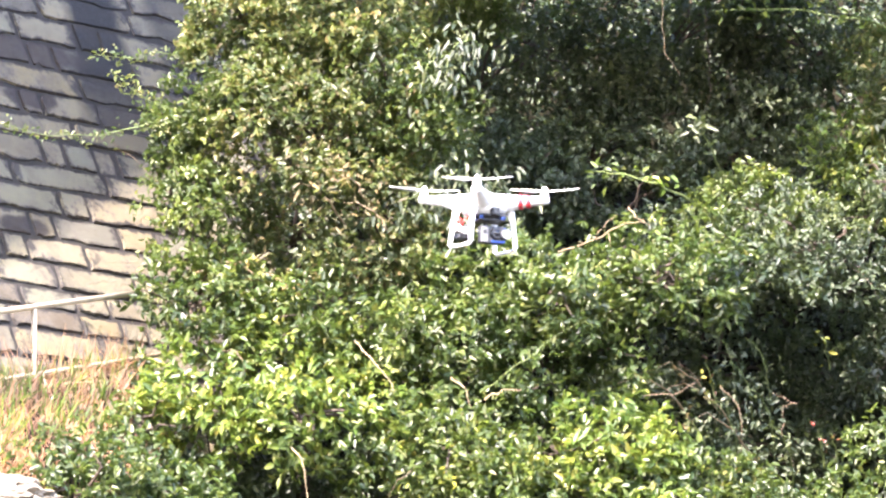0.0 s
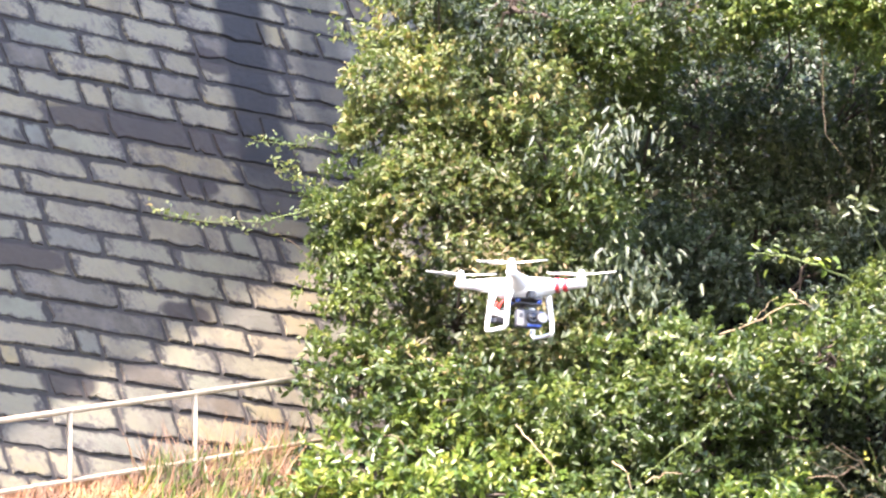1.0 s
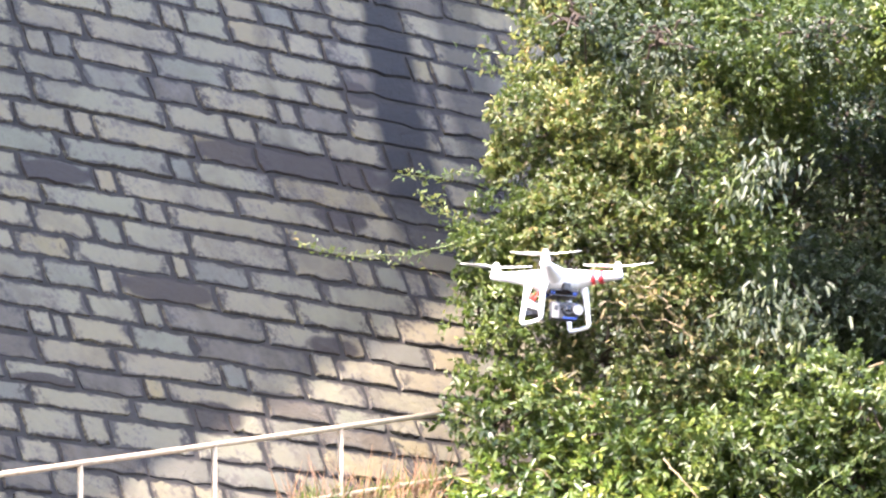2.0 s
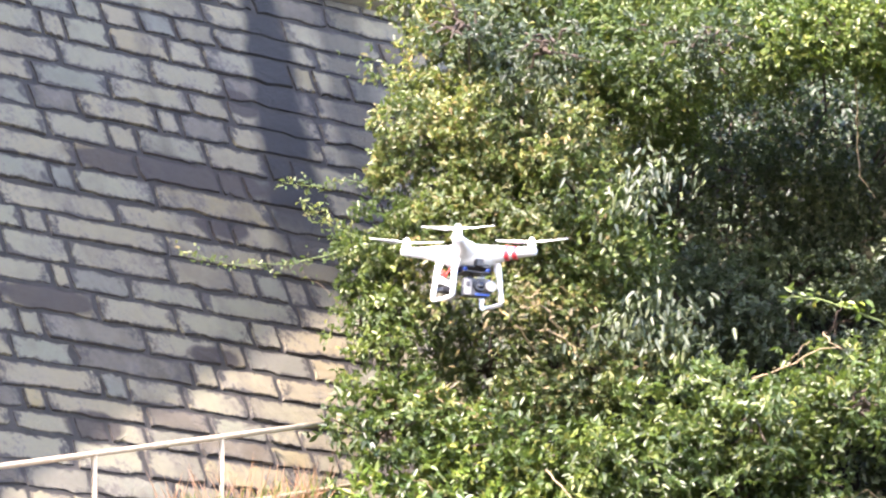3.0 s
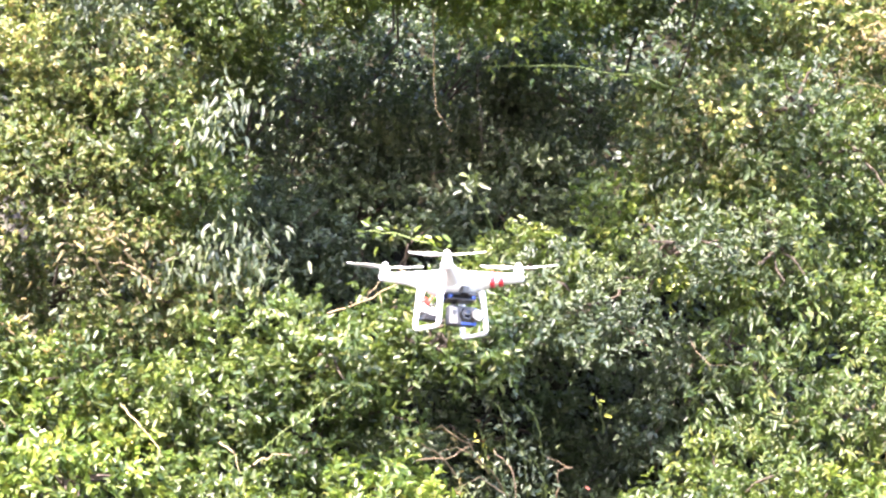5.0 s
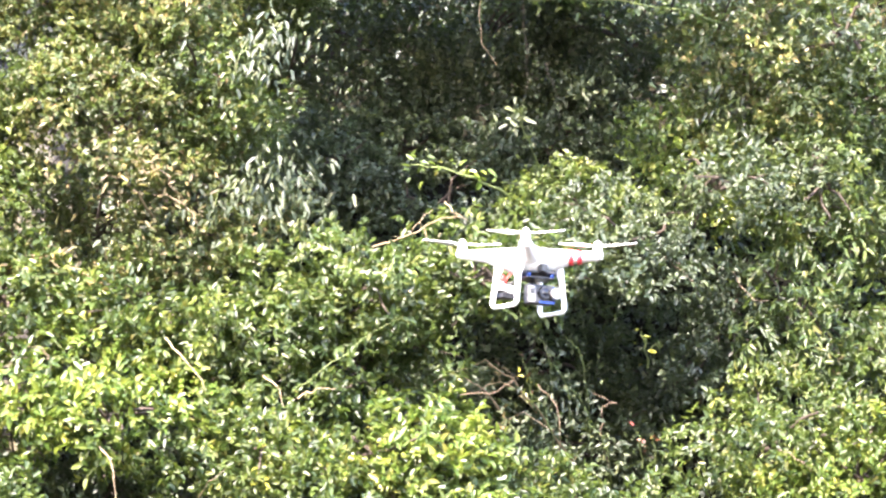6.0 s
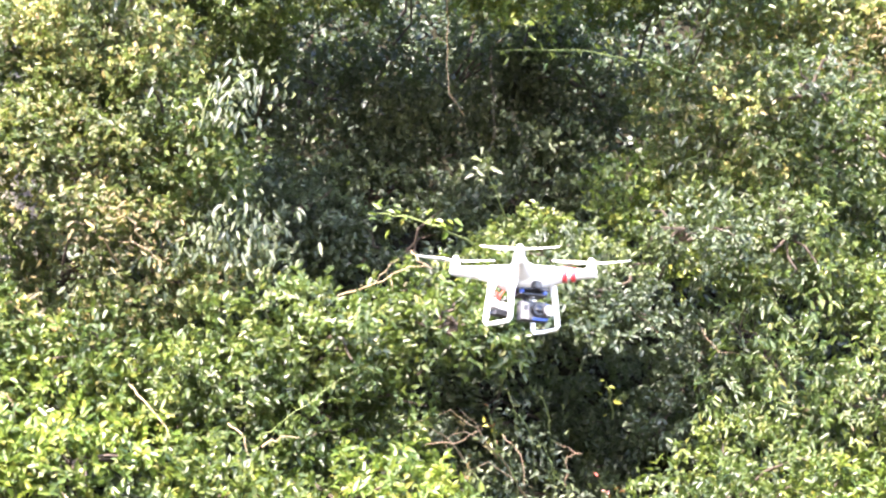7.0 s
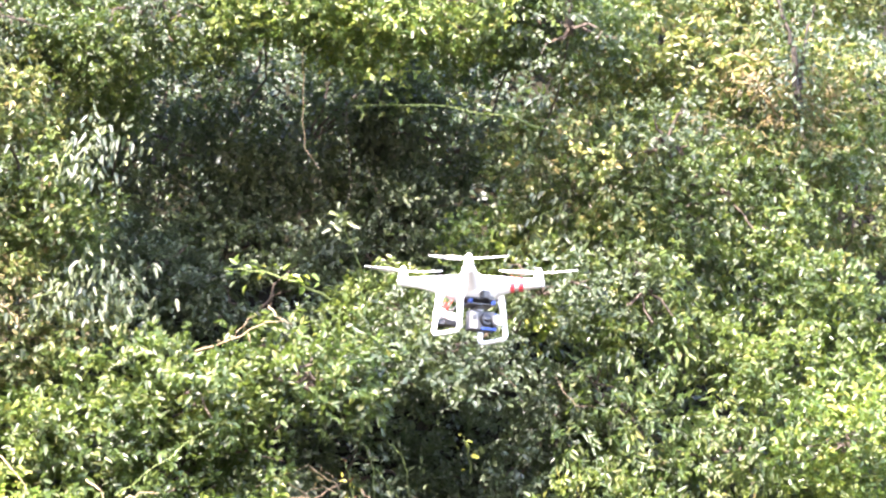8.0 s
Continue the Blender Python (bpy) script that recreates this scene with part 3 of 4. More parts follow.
shrub(10.49, -4.21, -0.6, 1.38, 0.76, 1.2, Y, leaf=0.11)
shrub(12.15, -4.21, -0.6, 1.31, 0.76, 1.2, Y, label="yellow-green shrub on the bank", leaf=0.094)
shrub(-0.58, -4.84, -1.0, 1.04, 0.55, 1.0, G, leaf=0.112)
shrub(3.78, -4.97, -1.5, 1.18, 0.55, 1.0, G, leaf=0.112)
shrub(5.30, -5.04, -1.5, 1.94, 0.55, 1.0, Y, leaf=0.112)
shrub(8.41, -4.91, -1.0, 1.80, 0.55, 1.0, G, leaf=0.094)
shrub(11.53, -5.11, -1.0, 1.80, 0.55, 1.0, G, leaf=0.094)
shrub(6.75, -1.79, -0.5, 0.76, 0.45, 0.9, K, leaf=0.112)
shrub(8.76, -2.41, 1.2, 0.76, 0.90, 1.0, K, leaf=0.094)
# dense back row, mostly hidden, added to keep sun out of the hollow
shrub(3.78, 2.91, 2.9, 1.66, 0.97, 1.3, Y, thick=1.3, label="dense yellow-green shrub added behind the overhang to shade a hollow")
shrub(5.37, 3.05, 2.8, 1.66, 0.90, 1.3, Y, thick=1.3, label="dense yellow-green shrub added behind the overhang to shade a hollow")
shrub(6.96, 2.95, 2.7, 1.52, 0.83, 1.3, Y, thick=1.3, label="dense yellow-green shrub added behind the overhang to shade a hollow")
shrub(8.14, 2.74, 3.0, 1.18, 0.83, 1.3, Y, thick=1.3, label="dense yellow-green shrub added behind the overhang to shade a hollow", leaf=0.094)
shrub(2.95, 1.74, 2.0, 0.83, 0.69, 1.0, G, thick=1.4)
shrub(1.43, 2.57, 1.4, 0.76, 0.62, 1.0, K)
shrub(-0.68, -3.80, -1.2, 0.42, 0.36, 0.8, G, label="low green shrub beside dry grass", leaf=0.112)
shrub(-1.50, -4.60, -2.2, 0.80, 0.38, 0.9, G, label="low green shrub beside dry grass", leaf=0.112)
shrub(0.39, -2.28, 0.7, 0.76, 0.55, 0.9, G, leaf=0.112)
shrub(0.80, -2.07, 1.4, 0.83, 0.55, 0.9, O, dry=0.04, label="olive shrub with withered brown patches", leaf=0.112)
shrub(1.43, -4.53, 0.3, 0.97, 0.55, 0.9, K, label="shrub in a shaded hollow, shade put into its darker leaf colour", leaf=0.112)
shrub(5.51, -3.59, 1.2, 0.90, 0.76, 1.0, K, label="shrub in a shaded hollow, shade put into its darker leaf colour", leaf=0.112)
# two added shrubs, hidden behind the crest, to throw shade into the lower hollow
shrub(5.65, -1.38, 2.0, 0.90, 0.55, 0.9, K, thick=1.4, label="shrub in a shaded hollow, shade put into its darker leaf colour")
shrub(6.48, -1.72, 2.2, 0.90, 0.55, 0.9, K, thick=1.4, label="shrub in a shaded hollow, shade put into its darker leaf colour", leaf=0.112)

shrub(0.92, 2.70, -0.2, 0.36, 0.22, 0.7, K, label="dark green clump of leaves among lighter shrubs")
shrub(1.82, 2.57, -0.3, 0.45, 0.26, 0.7, K, label="dark green clump of leaves among lighter shrubs")
shrub(3.69, 2.65, -0.3, 0.36, 0.34, 0.7, K, label="dark green clump of leaves among lighter shrubs")
shrub(8.65, -0.71, -0.3, 0.50, 0.40, 0.7, K, label="dark green clump of leaves among lighter shrubs")
shrub(9.90, -0.55, 0.1, 0.40, 0.30, 0.7, K, label="dark green clump of leaves among lighter shrubs")
shrub(10.19, 1.15, 0.1, 0.42, 0.28, 0.7, K, label="dark green clump of leaves among lighter shrubs")
shrub(8.92, 2.56, -0.3, 0.60, 0.32, 0.7, K, label="dark green clump of leaves among lighter shrubs")

# ---- the railing ----
def make_railing():
    rail = new("railing")
    rail.location = RAIL_FOOT
    tagged(rail, "cream-painted pipe railing rising along the foot of the stone wall", "railing")
    run = RAIL_LOW - RAIL_FOOT
    height = 0.93
    lean = Vector((-0.03, 0, 1)) * height
    bm = bmesh.new()
    tube(bm, [lean + run * s for s in (-0.02, 0.3, 0.6, 1.0, 1.35)], 0.036, 10)
    part("top_rail", bm, PAINT, rail, smooth=True)
    bm = bmesh.new()
    tube(bm, [lean * 0.12 + run * s for s in (-0.3, 0.3, 0.7, 1.35)], 0.028, 10)
    part("bottom_rail", bm, PAINT, rail, smooth=True)
    for s in (0.29, 0.63, 0.965, 1.3):
        bm = bmesh.new()
        tube(bm, [run * s - lean * 0.25, run * s + lean * 0.985], 0.032, 10)
        part("post", bm, PAINT, rail, smooth=True)


make_railing()


STRAW = plain("straw", (0.21, 0.16, 0.065), 0.8, grain=20.0, vary=0.25)


# ---- shoots, vines and dead wood in front of the shrubs ----
def leafy(name, pts, count, leaf, mat, wood, thick, label, category, spread=0.06, droop=0.0, wide=0.5, stem="stem"):
    """A thin curved stem along the bank with leaves along it; pts: (x, h, d)."""
    rng = np.random.default_rng(int(abs(pts[0][0]) * 977 + abs(pts[0][1]) * 131) + count)
    way = [bank(*p) for p in pts]
    foot = way[0].copy()
    thing = new(name)
    thing.location = foot
    tagged(thing, label, category)
    fine = []
    for a, b in zip(way, way[1:]):
        fine += [a.lerp(b, i / 4) + Vector(rng.normal(0, 0.012, 3)) for i in range(4)]
    fine.append(way[-1])
    fine = [p - foot for p in fine]
    bm = bmesh.new()
    tube(bm, fine, [thick * (1 - 0.75 * i / len(fine)) for i in range(len(fine))], 6)
    part(stem, bm, wood, thing)
    if count:
        f = np.array([tuple(p) for p in fine])
        s = rng.uniform(0.08, 1.0, count) * (len(f) - 1)
        i = np.minimum(s.astype(int), len(f) - 2)
        at = f[i] + (f[i + 1] - f[i]) * (s - i)[:, None] + rng.normal(0, spread, (count, 3))
        axis = unit(f[i + 1] - f[i]) * 0.5 + unit(rng.normal(size=(count, 3))) + np.array([0, -0.2, -droop])
        facing = np.array([-0.1, -0.45, 0.6]) + rng.normal(0, 0.4, (count, 3))
        long = leaf * rng.uniform(0.6, 1.25, count)
        link_mesh("foliage", blades("foliage", at, axis, facing, long, long * wide), mat, thing)["kind"] = "stuff"
    return thing


leafy("shoot", [(-0.17, -0.20, 0.3), (-0.65, 0.01, -0.1), (-1.27, -0.15, -0.3), (-1.96, -0.15, -0.5), (-2.62, 0.02, -0.6)], 150, 0.075, LEAF_OLIVE, SHOOT, 0.008, "thin leafy green shoot reaching across the stone wall", "shoot", 0.05)
leafy("shoot", [(-0.10, 0.77, 0.6), (-0.44, 0.89, 0.4), (-0.93, 0.82, 0.2), (-1.36, 0.85, 0.1)], 110, 0.075, LEAF_OLIVE, SHOOT, 0.007, "thin leafy green shoot reaching across the stone wall", "shoot", 0.05)
leafy("shoot", [(-0.30, 0.15, 0.4), (-0.86, 0.39, 0.2), (-1.10, 0.63, 0.1)], 120, 0.075, LEAF_OLIVE, SHOOT, 0.007, "short leafy olive shoot beside the wall", "shoot", 0.08)
leafy("shoot", [(-0.44, -0.82, 0.2), (-0.82, -0.44, 0.1), (-1.15, -0.20, 0.0)], 6, 0.07, LEAF_OLIVE, TWIG, 0.006, "nearly bare twig in front of the wall", "twig")
leafy("shoot", [(-0.30, -2.21, -0.2), (-0.62, -2.08, -0.4), (-0.89, -1.99, -0.5)], 10, 0.10, LEAF_DARK, BARK, 0.014, "dark twig lying over the end of the railing", "twig")
leafy("shoot", [(0.11, 2.01, 1.0), (-0.24, 2.19, 0.8), (-0.43, 2.39, 0.7)], 60, 0.10, LEAF_OLIVE, SHOOT, 0.012, "leafy olive shoot beside the wall", "shoot", 0.1)
leafy("hanging_vine", [(5.62, 3.26, 0.9), (5.65, 2.29, 0.6), (5.67, 1.67, 0.6), (5.69, 0.99, 0.7), (5.91, 0.73, 0.8)], 5, 0.08, LEAF_OLIVE, VINE, 0.013, "pale dry vine hanging in front of a dark hollow", "vine")
for pts, thick in (([(4.42, -1.50, -0.2), (4.88, -1.33, -0.9), (5.28, -1.13, -1.1), (5.52, -1.11, -1.0)], 0.013), ([(5.30, -0.92, -0.7), (5.40, -1.04, -0.9), (5.58, -1.14, -0.9)], 0.010),
                   ([(4.86, -1.34, -0.9), (4.98, -1.18, -1.0), (5.16, -1.02, -0.8)], 0.007), ([(5.05, -1.24, -1.0), (5.10, -1.42, -1.0), (5.22, -1.55, -0.9)], 0.007)):
    leafy("dead_branch", pts, 2, 0.07, LEAF_DRY, VINE, thick, "bare pale dead branch before a dark hole in the shrubs", "branch")
for pts in ([(7.93, -1.52, -0.2), (8.21, -1.67, -0.5), (8.39, -1.87, -0.5), (8.49, -2.09, -0.3)], [(8.87, -1.69, 0.2), (8.98, -1.93, -0.2), (9.16, -2.05, -0.3), (9.37, -2.07, -0.2)],
            [(2.40, -4.56, -2.4), (2.50, -4.36, -2.7), (2.71, -4.18, -2.6)], [(0.30, -2.78, -1.0), (0.47, -2.79, -1.4), (0.56, -2.92, -1.5), (0.59, -3.20, -1.4)],
            [(5.56, -3.25, -0.9), (5.90, -3.24, -1.0), (6.24, -3.06, -0.9), (5.96, -2.83, -0.8)], [(7.27, -3.76, -0.9), (7.29, -3.38, -1.0), (7.43, -3.34, -1.0), (7.15, -3.21, -0.8)],
            [(6.46, -3.13, -0.9), (6.74, -3.36, -1.0), (6.78, -3.74, -1.0), (6.78, -4.01, -0.8)], [(9.46, -3.85, -1.6), (9.75, -4.00, -1.8), (9.89, -4.15, -1.7)]):
    leafy("dead_branch", pts, 0, 0.1, LEAF_DRY, TWIG, 0.007, "thin bare stem arching out of the shrubs", "branch")
for pts in ([(6.20, 1.60, 1.2), (6.25, 1.11, 0.9), (6.28, 0.56, 0.9), (6.20, 0.08, 1.0)], [(6.50, 0.80, 1.2), (6.60, 0.50, 0.9), (6.79, 0.25, 1.0)]):
    leafy("hanging_vine", pts, 2, 0.07, LEAF_OLIVE, BARK, 0.005, "thin dark vine hanging in a dark hollow", "vine")
leafy("shoot", [(6.06, -0.82, 0.4), (5.65, -0.62, -0.3), (5.23, -0.53, -0.4), (4.88, -0.49, -0.4)], 34, 0.12, LEAF_LIME, SHOOT, 0.016, "yellow-green leafy shoot in front of a dark hollow", "shoot", 0.1)
leafy("dead_branch", [(1.92, -2.65, -1.5), (2.19, -2.89, -1.7), (2.38, -3.14, -1.8), (2.48, -3.38, -1.8)], 0, 0.1, LEAF_DRY, VINE, 0.012, "bare curved pale stem arching over the shrubs", "branch")
leafy("dead_branch", [(3.13, -3.07, -1.7), (3.31, -3.19, -1.9), (3.40, -3.45, -1.9)], 0, 0.1, LEAF_DRY, VINE, 0.012, "short bare pale stem among the leaves", "branch")
leafy("dead_branch", [(3.57, -3.33, -1.8), (3.78, -3.21, -1.9), (4.02, -3.22, -1.9)], 0, 0.1, LEAF_DRY, VINE, 0.012, "short bare pale stem among the leaves", "branch")
leafy("dead_branch", [(1.15, -3.94, -2.4), (1.32, -4.14, -2.5), (1.39, -4.63, -2.5)], 0, 0.1, LEAF_DRY, VINE, 0.014, "bare reddish stem in a gap of the shrubs", "branch")
leafy("shoot", [(3.50, -3.28, -1.6), (3.85, -2.98, -1.8), (4.26, -2.69, -1.8), (4.75, -2.33, -1.6)], 12, 0.08, LEAF_LIME, SHOOT, 0.0065, "long straight green shoot rising over the shrubs", "shoot", 0.03)
leafy("shoot", [(8.83, 1.25, 1.2), (8.14, 1.45, 0.7), (7.24, 1.57, 0.6), (6.27, 1.52, 0.6)], 90, 0.11, LEAF_LIME, SHOOT, 0.018, "pale green shoot along the edge of a dark hollow", "shoot", 0.07)
for spot in ((5.65, -3.11, -0.1), (5.99, -2.97, 0.0), (6.20, -3.21, 0.1), (6.48, -3.59, 0.0)):
    x, h, d = spot
    leafy("twig", [(x + 0.5, h - 0.5, d + 0.6), (x + 0.2, h - 0.1, d), (x - 0.15, h + 0.12, d - 0.2), (x - 0.5, h - 0.05, d - 0.2)], 16, 0.1, LEAF_DRY, VINE, 0.014, "brown twig with withered leaves in a shaded gap", "twig", 0.07)
for spot in ((6.30, -2.85, -0.3), (7.72, -3.72, -0.6), (7.89, -3.76, -0.6), (12.15, -0.20, 0.4)):
    x, h, d = spot
    leafy("red_shoot", [(x + 0.1, h - 0.4, d + 0.4), (x + 0.04, h - 0.1, d + 0.1), (x, h + 0.05, d)], 4, 0.09, LEAF_RED, SHOOT, 0.012, "young shoot with small red leaves", "shoot", 0.05)
# large pale drooping leaves
for spot, count in (((3.19, 0.84, -0.7), 46), ((2.88, 0.63, -0.6), 30), ((3.09, -0.82, -0.3), 46), ((3.50, -0.96, -0.2), 46),
                    ((3.64, -1.38, -0.1), 34), ((2.67, -1.10, -0.3), 34), ((8.76, 0.08, 0.9), 26), ((1.49, 2.01, -0.1), 30), ((1.91, 1.88, 0.0), 26)):
    x, h, d = spot
    leafy("pale_sprig", [(x + 0.25, h + 0.2, d + 0.7), (x + 0.1, h + 0.3, d + 0.1), (x - 0.1, h + 0.2, d - 0.1), (x - 0.2, h - 0.2, d - 0.15)], int(count * 2.2), 0.15, LEAF_PALE, SHOOT, 0.012, "sprig of large pale drooping leaves", "sprig", 0.18, 1.0, 0.36)
leafy("pale_sprig", [(6.48, -0.55, 0.6), (6.27, -0.06, -0.2), (6.13, 0.18, -0.4), (5.99, 0.21, -0.4)], 34, 0.13, LEAF_PALE, SHOOT, 0.01, "small pale sprig standing before a dark hollow", "sprig", 0.1, 0.2, 0.42)
# sunlit sprigs rising out of the lower hollow
for x, h, d in ((6.55, -2.62, -0.5), (6.78, -2.98, -0.6), (6.58, -3.38, -0.7), (7.05, -3.32, -0.6), (6.98, -2.68, -0.4), (7.30, -3.75, -0.7), (6.25, -3.70, -0.8)):
    leafy("leafy_sprig", [(x + 0.15, h - 0.75, d + 1.2), (x + 0.1, h - 0.3, d + 0.3), (x, h, d), (x - 0.18, h + 0.16, d - 0.1)], 44, 0.10, LEAF_PALE, SHOOT, 0.011, "grey-green sprig rising out of a shaded hollow", "sprig", 0.13, 0.2, 0.45)
for x, h, d in ((3.02, -4.18, -2.5), (3.14, -4.28, -2.5), (6.36, -3.02, -0.7), (7.75, -2.50, -0.5), (2.62, -4.40, -2.5)):
    leafy("yellow_shoot", [(x + 0.1, h - 0.4, d + 0.6), (x + 0.04, h - 0.1, d + 0.1), (x, h + 0.05, d)], 6, 0.11, LEAF_YELLOW, SHOOT, 0.009, "young shoot with bright yellow leaves", "shoot", 0.07)
# withered patches
for spot, count in (((1.84, -0.62, -0.8), 120), ((1.49, -0.82, -0.7), 90), ((2.12, -1.03, -0.7), 70), ((0.60, -1.79, -0.2), 60), ((1.01, -1.93, -0.2), 60), ((11.32, 1.88, 0.9), 70), ((12.01, 1.74, 0.9), 80)):
    x, h, d = spot
    leafy("withered_sprig", [(x + 0.3, h - 0.4, d + 0.6), (x + 0.1, h - 0.1, d + 0.1), (x - 0.1, h + 0.1, d), (x - 0.35, h + 0.1, d)], count, 0.11, LEAF_DRY, VINE, 0.016, "withered brown sprig hanging in the shrubs", "sprig", 0.2, 0.4, 0.34)
leafy("young_tree", [(11.80, 1.55, 1.4), (11.76, 1.85, 0.2), (11.71, 2.30, 0.1), (11.61, 2.68, 0.1), (11.42, 3.15, 0.3)], 320, 0.10, LEAF_DARK, TRUNK, 0.055, "slender dark trunk with dark leaves among olive shrubs", "tree", 0.22, stem="trunk")
leafy("young_tree", [(11.84, 1.55, 1.4), (11.80, 1.90, 0.25), (11.84, 2.40, 0.2), (11.96, 2.95, 0.3)], 220, 0.10, LEAF_DARK, TRUNK, 0.04, "slender dark trunk with dark leaves among olive shrubs", "tree", 0.2, stem="trunk")


rng = np.random.default_rng(77)
for _ in range(30):
    x, h = 11.45 + rng.uniform(-0.9, 0.9), 1.72 + rng.uniform(-0.5, 0.5)
    dx, dh = rng.uniform(0.25, 0.7) * rng.choice((-1, 1)), rng.uniform(-0.15, 0.5)
    leafy("straw_stalk", [(x, h - 0.3, 1.2), (x + dx * 0.3, h + dh * 0.5, 0.6), (x + dx * 0.7, h + dh, 0.5), (x + dx * 1.2, h + dh * 0.7, 0.5)], 7, 0.14, LEAF_DRY, STRAW, 0.005, "dry straw-coloured stalk among olive shrubs", "stalk", 0.05, 0.3, 0.14)


# ---- grass on the ledge ----
def grass(name, x0, x1, lo, hi, count, high, wide, mat, label):
    rng = np.random.default_rng(count)
    x = rng.uniform(x0, x1, count)
    s = (x - RAIL_LOW.x) / (RAIL_FOOT.x - RAIL_LOW.x)
    y = RAIL_LOW.y + s * (RAIL_FOOT.y - RAIL_LOW.y) + rng.uniform(lo, hi, count)
    keep = np.array([noise.noise(Vector((a * 1.3, b * 1.3, 0))) for a, b in zip(x, y)]) > -0.28
    keep |= rng.random(count) < 0.6
    x, y = x[keep], y[keep]
    n = len(x)
    at = np.stack([x, y, ground_z(x, y) - 0.03], 1)
    axis = np.array([0.05, -0.1, 1.0]) + rng.normal(0, 0.5, (n, 3))
    facing = np.array([0.0, -1.0, 0.25]) + rng.normal(0, 0.5, (n, 3))
    long = high * rng.uniform(0.45, 1.3, n)
    ob = link_mesh(name, blades(name, at, axis, facing, long, np.full(n, wide), 0.1, 0.0), mat)
    tagged(ob, label, "grass", kind="stuff")


grass("dry_grass", -9.0, -0.4, -4.5, 0.9, 52000, 0.19, 0.015, GRASS_DRY, "dry tan grass on the slope below the wall")
grass("green_weed", -2.6, -0.3, -1.3, 0.5, 800, 0.36, 0.022, LEAF_LIME, "green weeds growing round the railing")
grass("pale_stalk", -2.6, -0.8, -0.6, 0.6, 330, 0.62, 0.012, GRASS_DRY, "tall dry stalks beside the railing")


def make_rock():
    bm = bmesh.new()
    bmesh.ops.create_icosphere(bm, subdivisions=5, radius=1.0)
    for v in bm.verts:
        v.co *= 1 + 0.20 * noise.fractal(v.co * 1.7, 1.0, 2.0, 4) + 0.07 * noise.fractal(v.co * 6.0, 0.8, 2.0, 3)
        v.co = Vector((v.co.x * 1.25, v.co.y * 0.8, max(v.co.z, -0.5) * 0.32))
    rock = part("rock", bm, plain("pale_rock", (0.195, 0.165, 0.125), 0.9, grain=7.0, vary=0.45, relief=0.08))
    rock.location = on_ground(-3.00, -4.64) + Vector((0, 0, -0.05))
    tagged(rock, "pale bare rock in the dry grass", "rock")


make_rock()


# ---- the drone, hovering in front of the bank ----
DRONE_AT = Vector((0.974, 13.519, 4.457))


def loft(bm, sections, sides=14):
    """Skin over ellipses: (centre, across, up, half_width, half_height)."""
    rings = []
    for centre, across, up, a, b in sections:
        rings.append([bm.verts.new(centre + across * (a * math.cos(k * math.tau / sides)) + up * (b * math.sin(k * math.tau / sides))) for k in range(sides)])
    for lo, hi in zip(rings, rings[1:]):
        for k in range(sides):
            bm.faces.new((lo[k], lo[(k + 1) % sides], hi[(k + 1) % sides], hi[k]))
    bm.faces.new(rings[0][::-1])
    bm.faces.new(rings[-1])


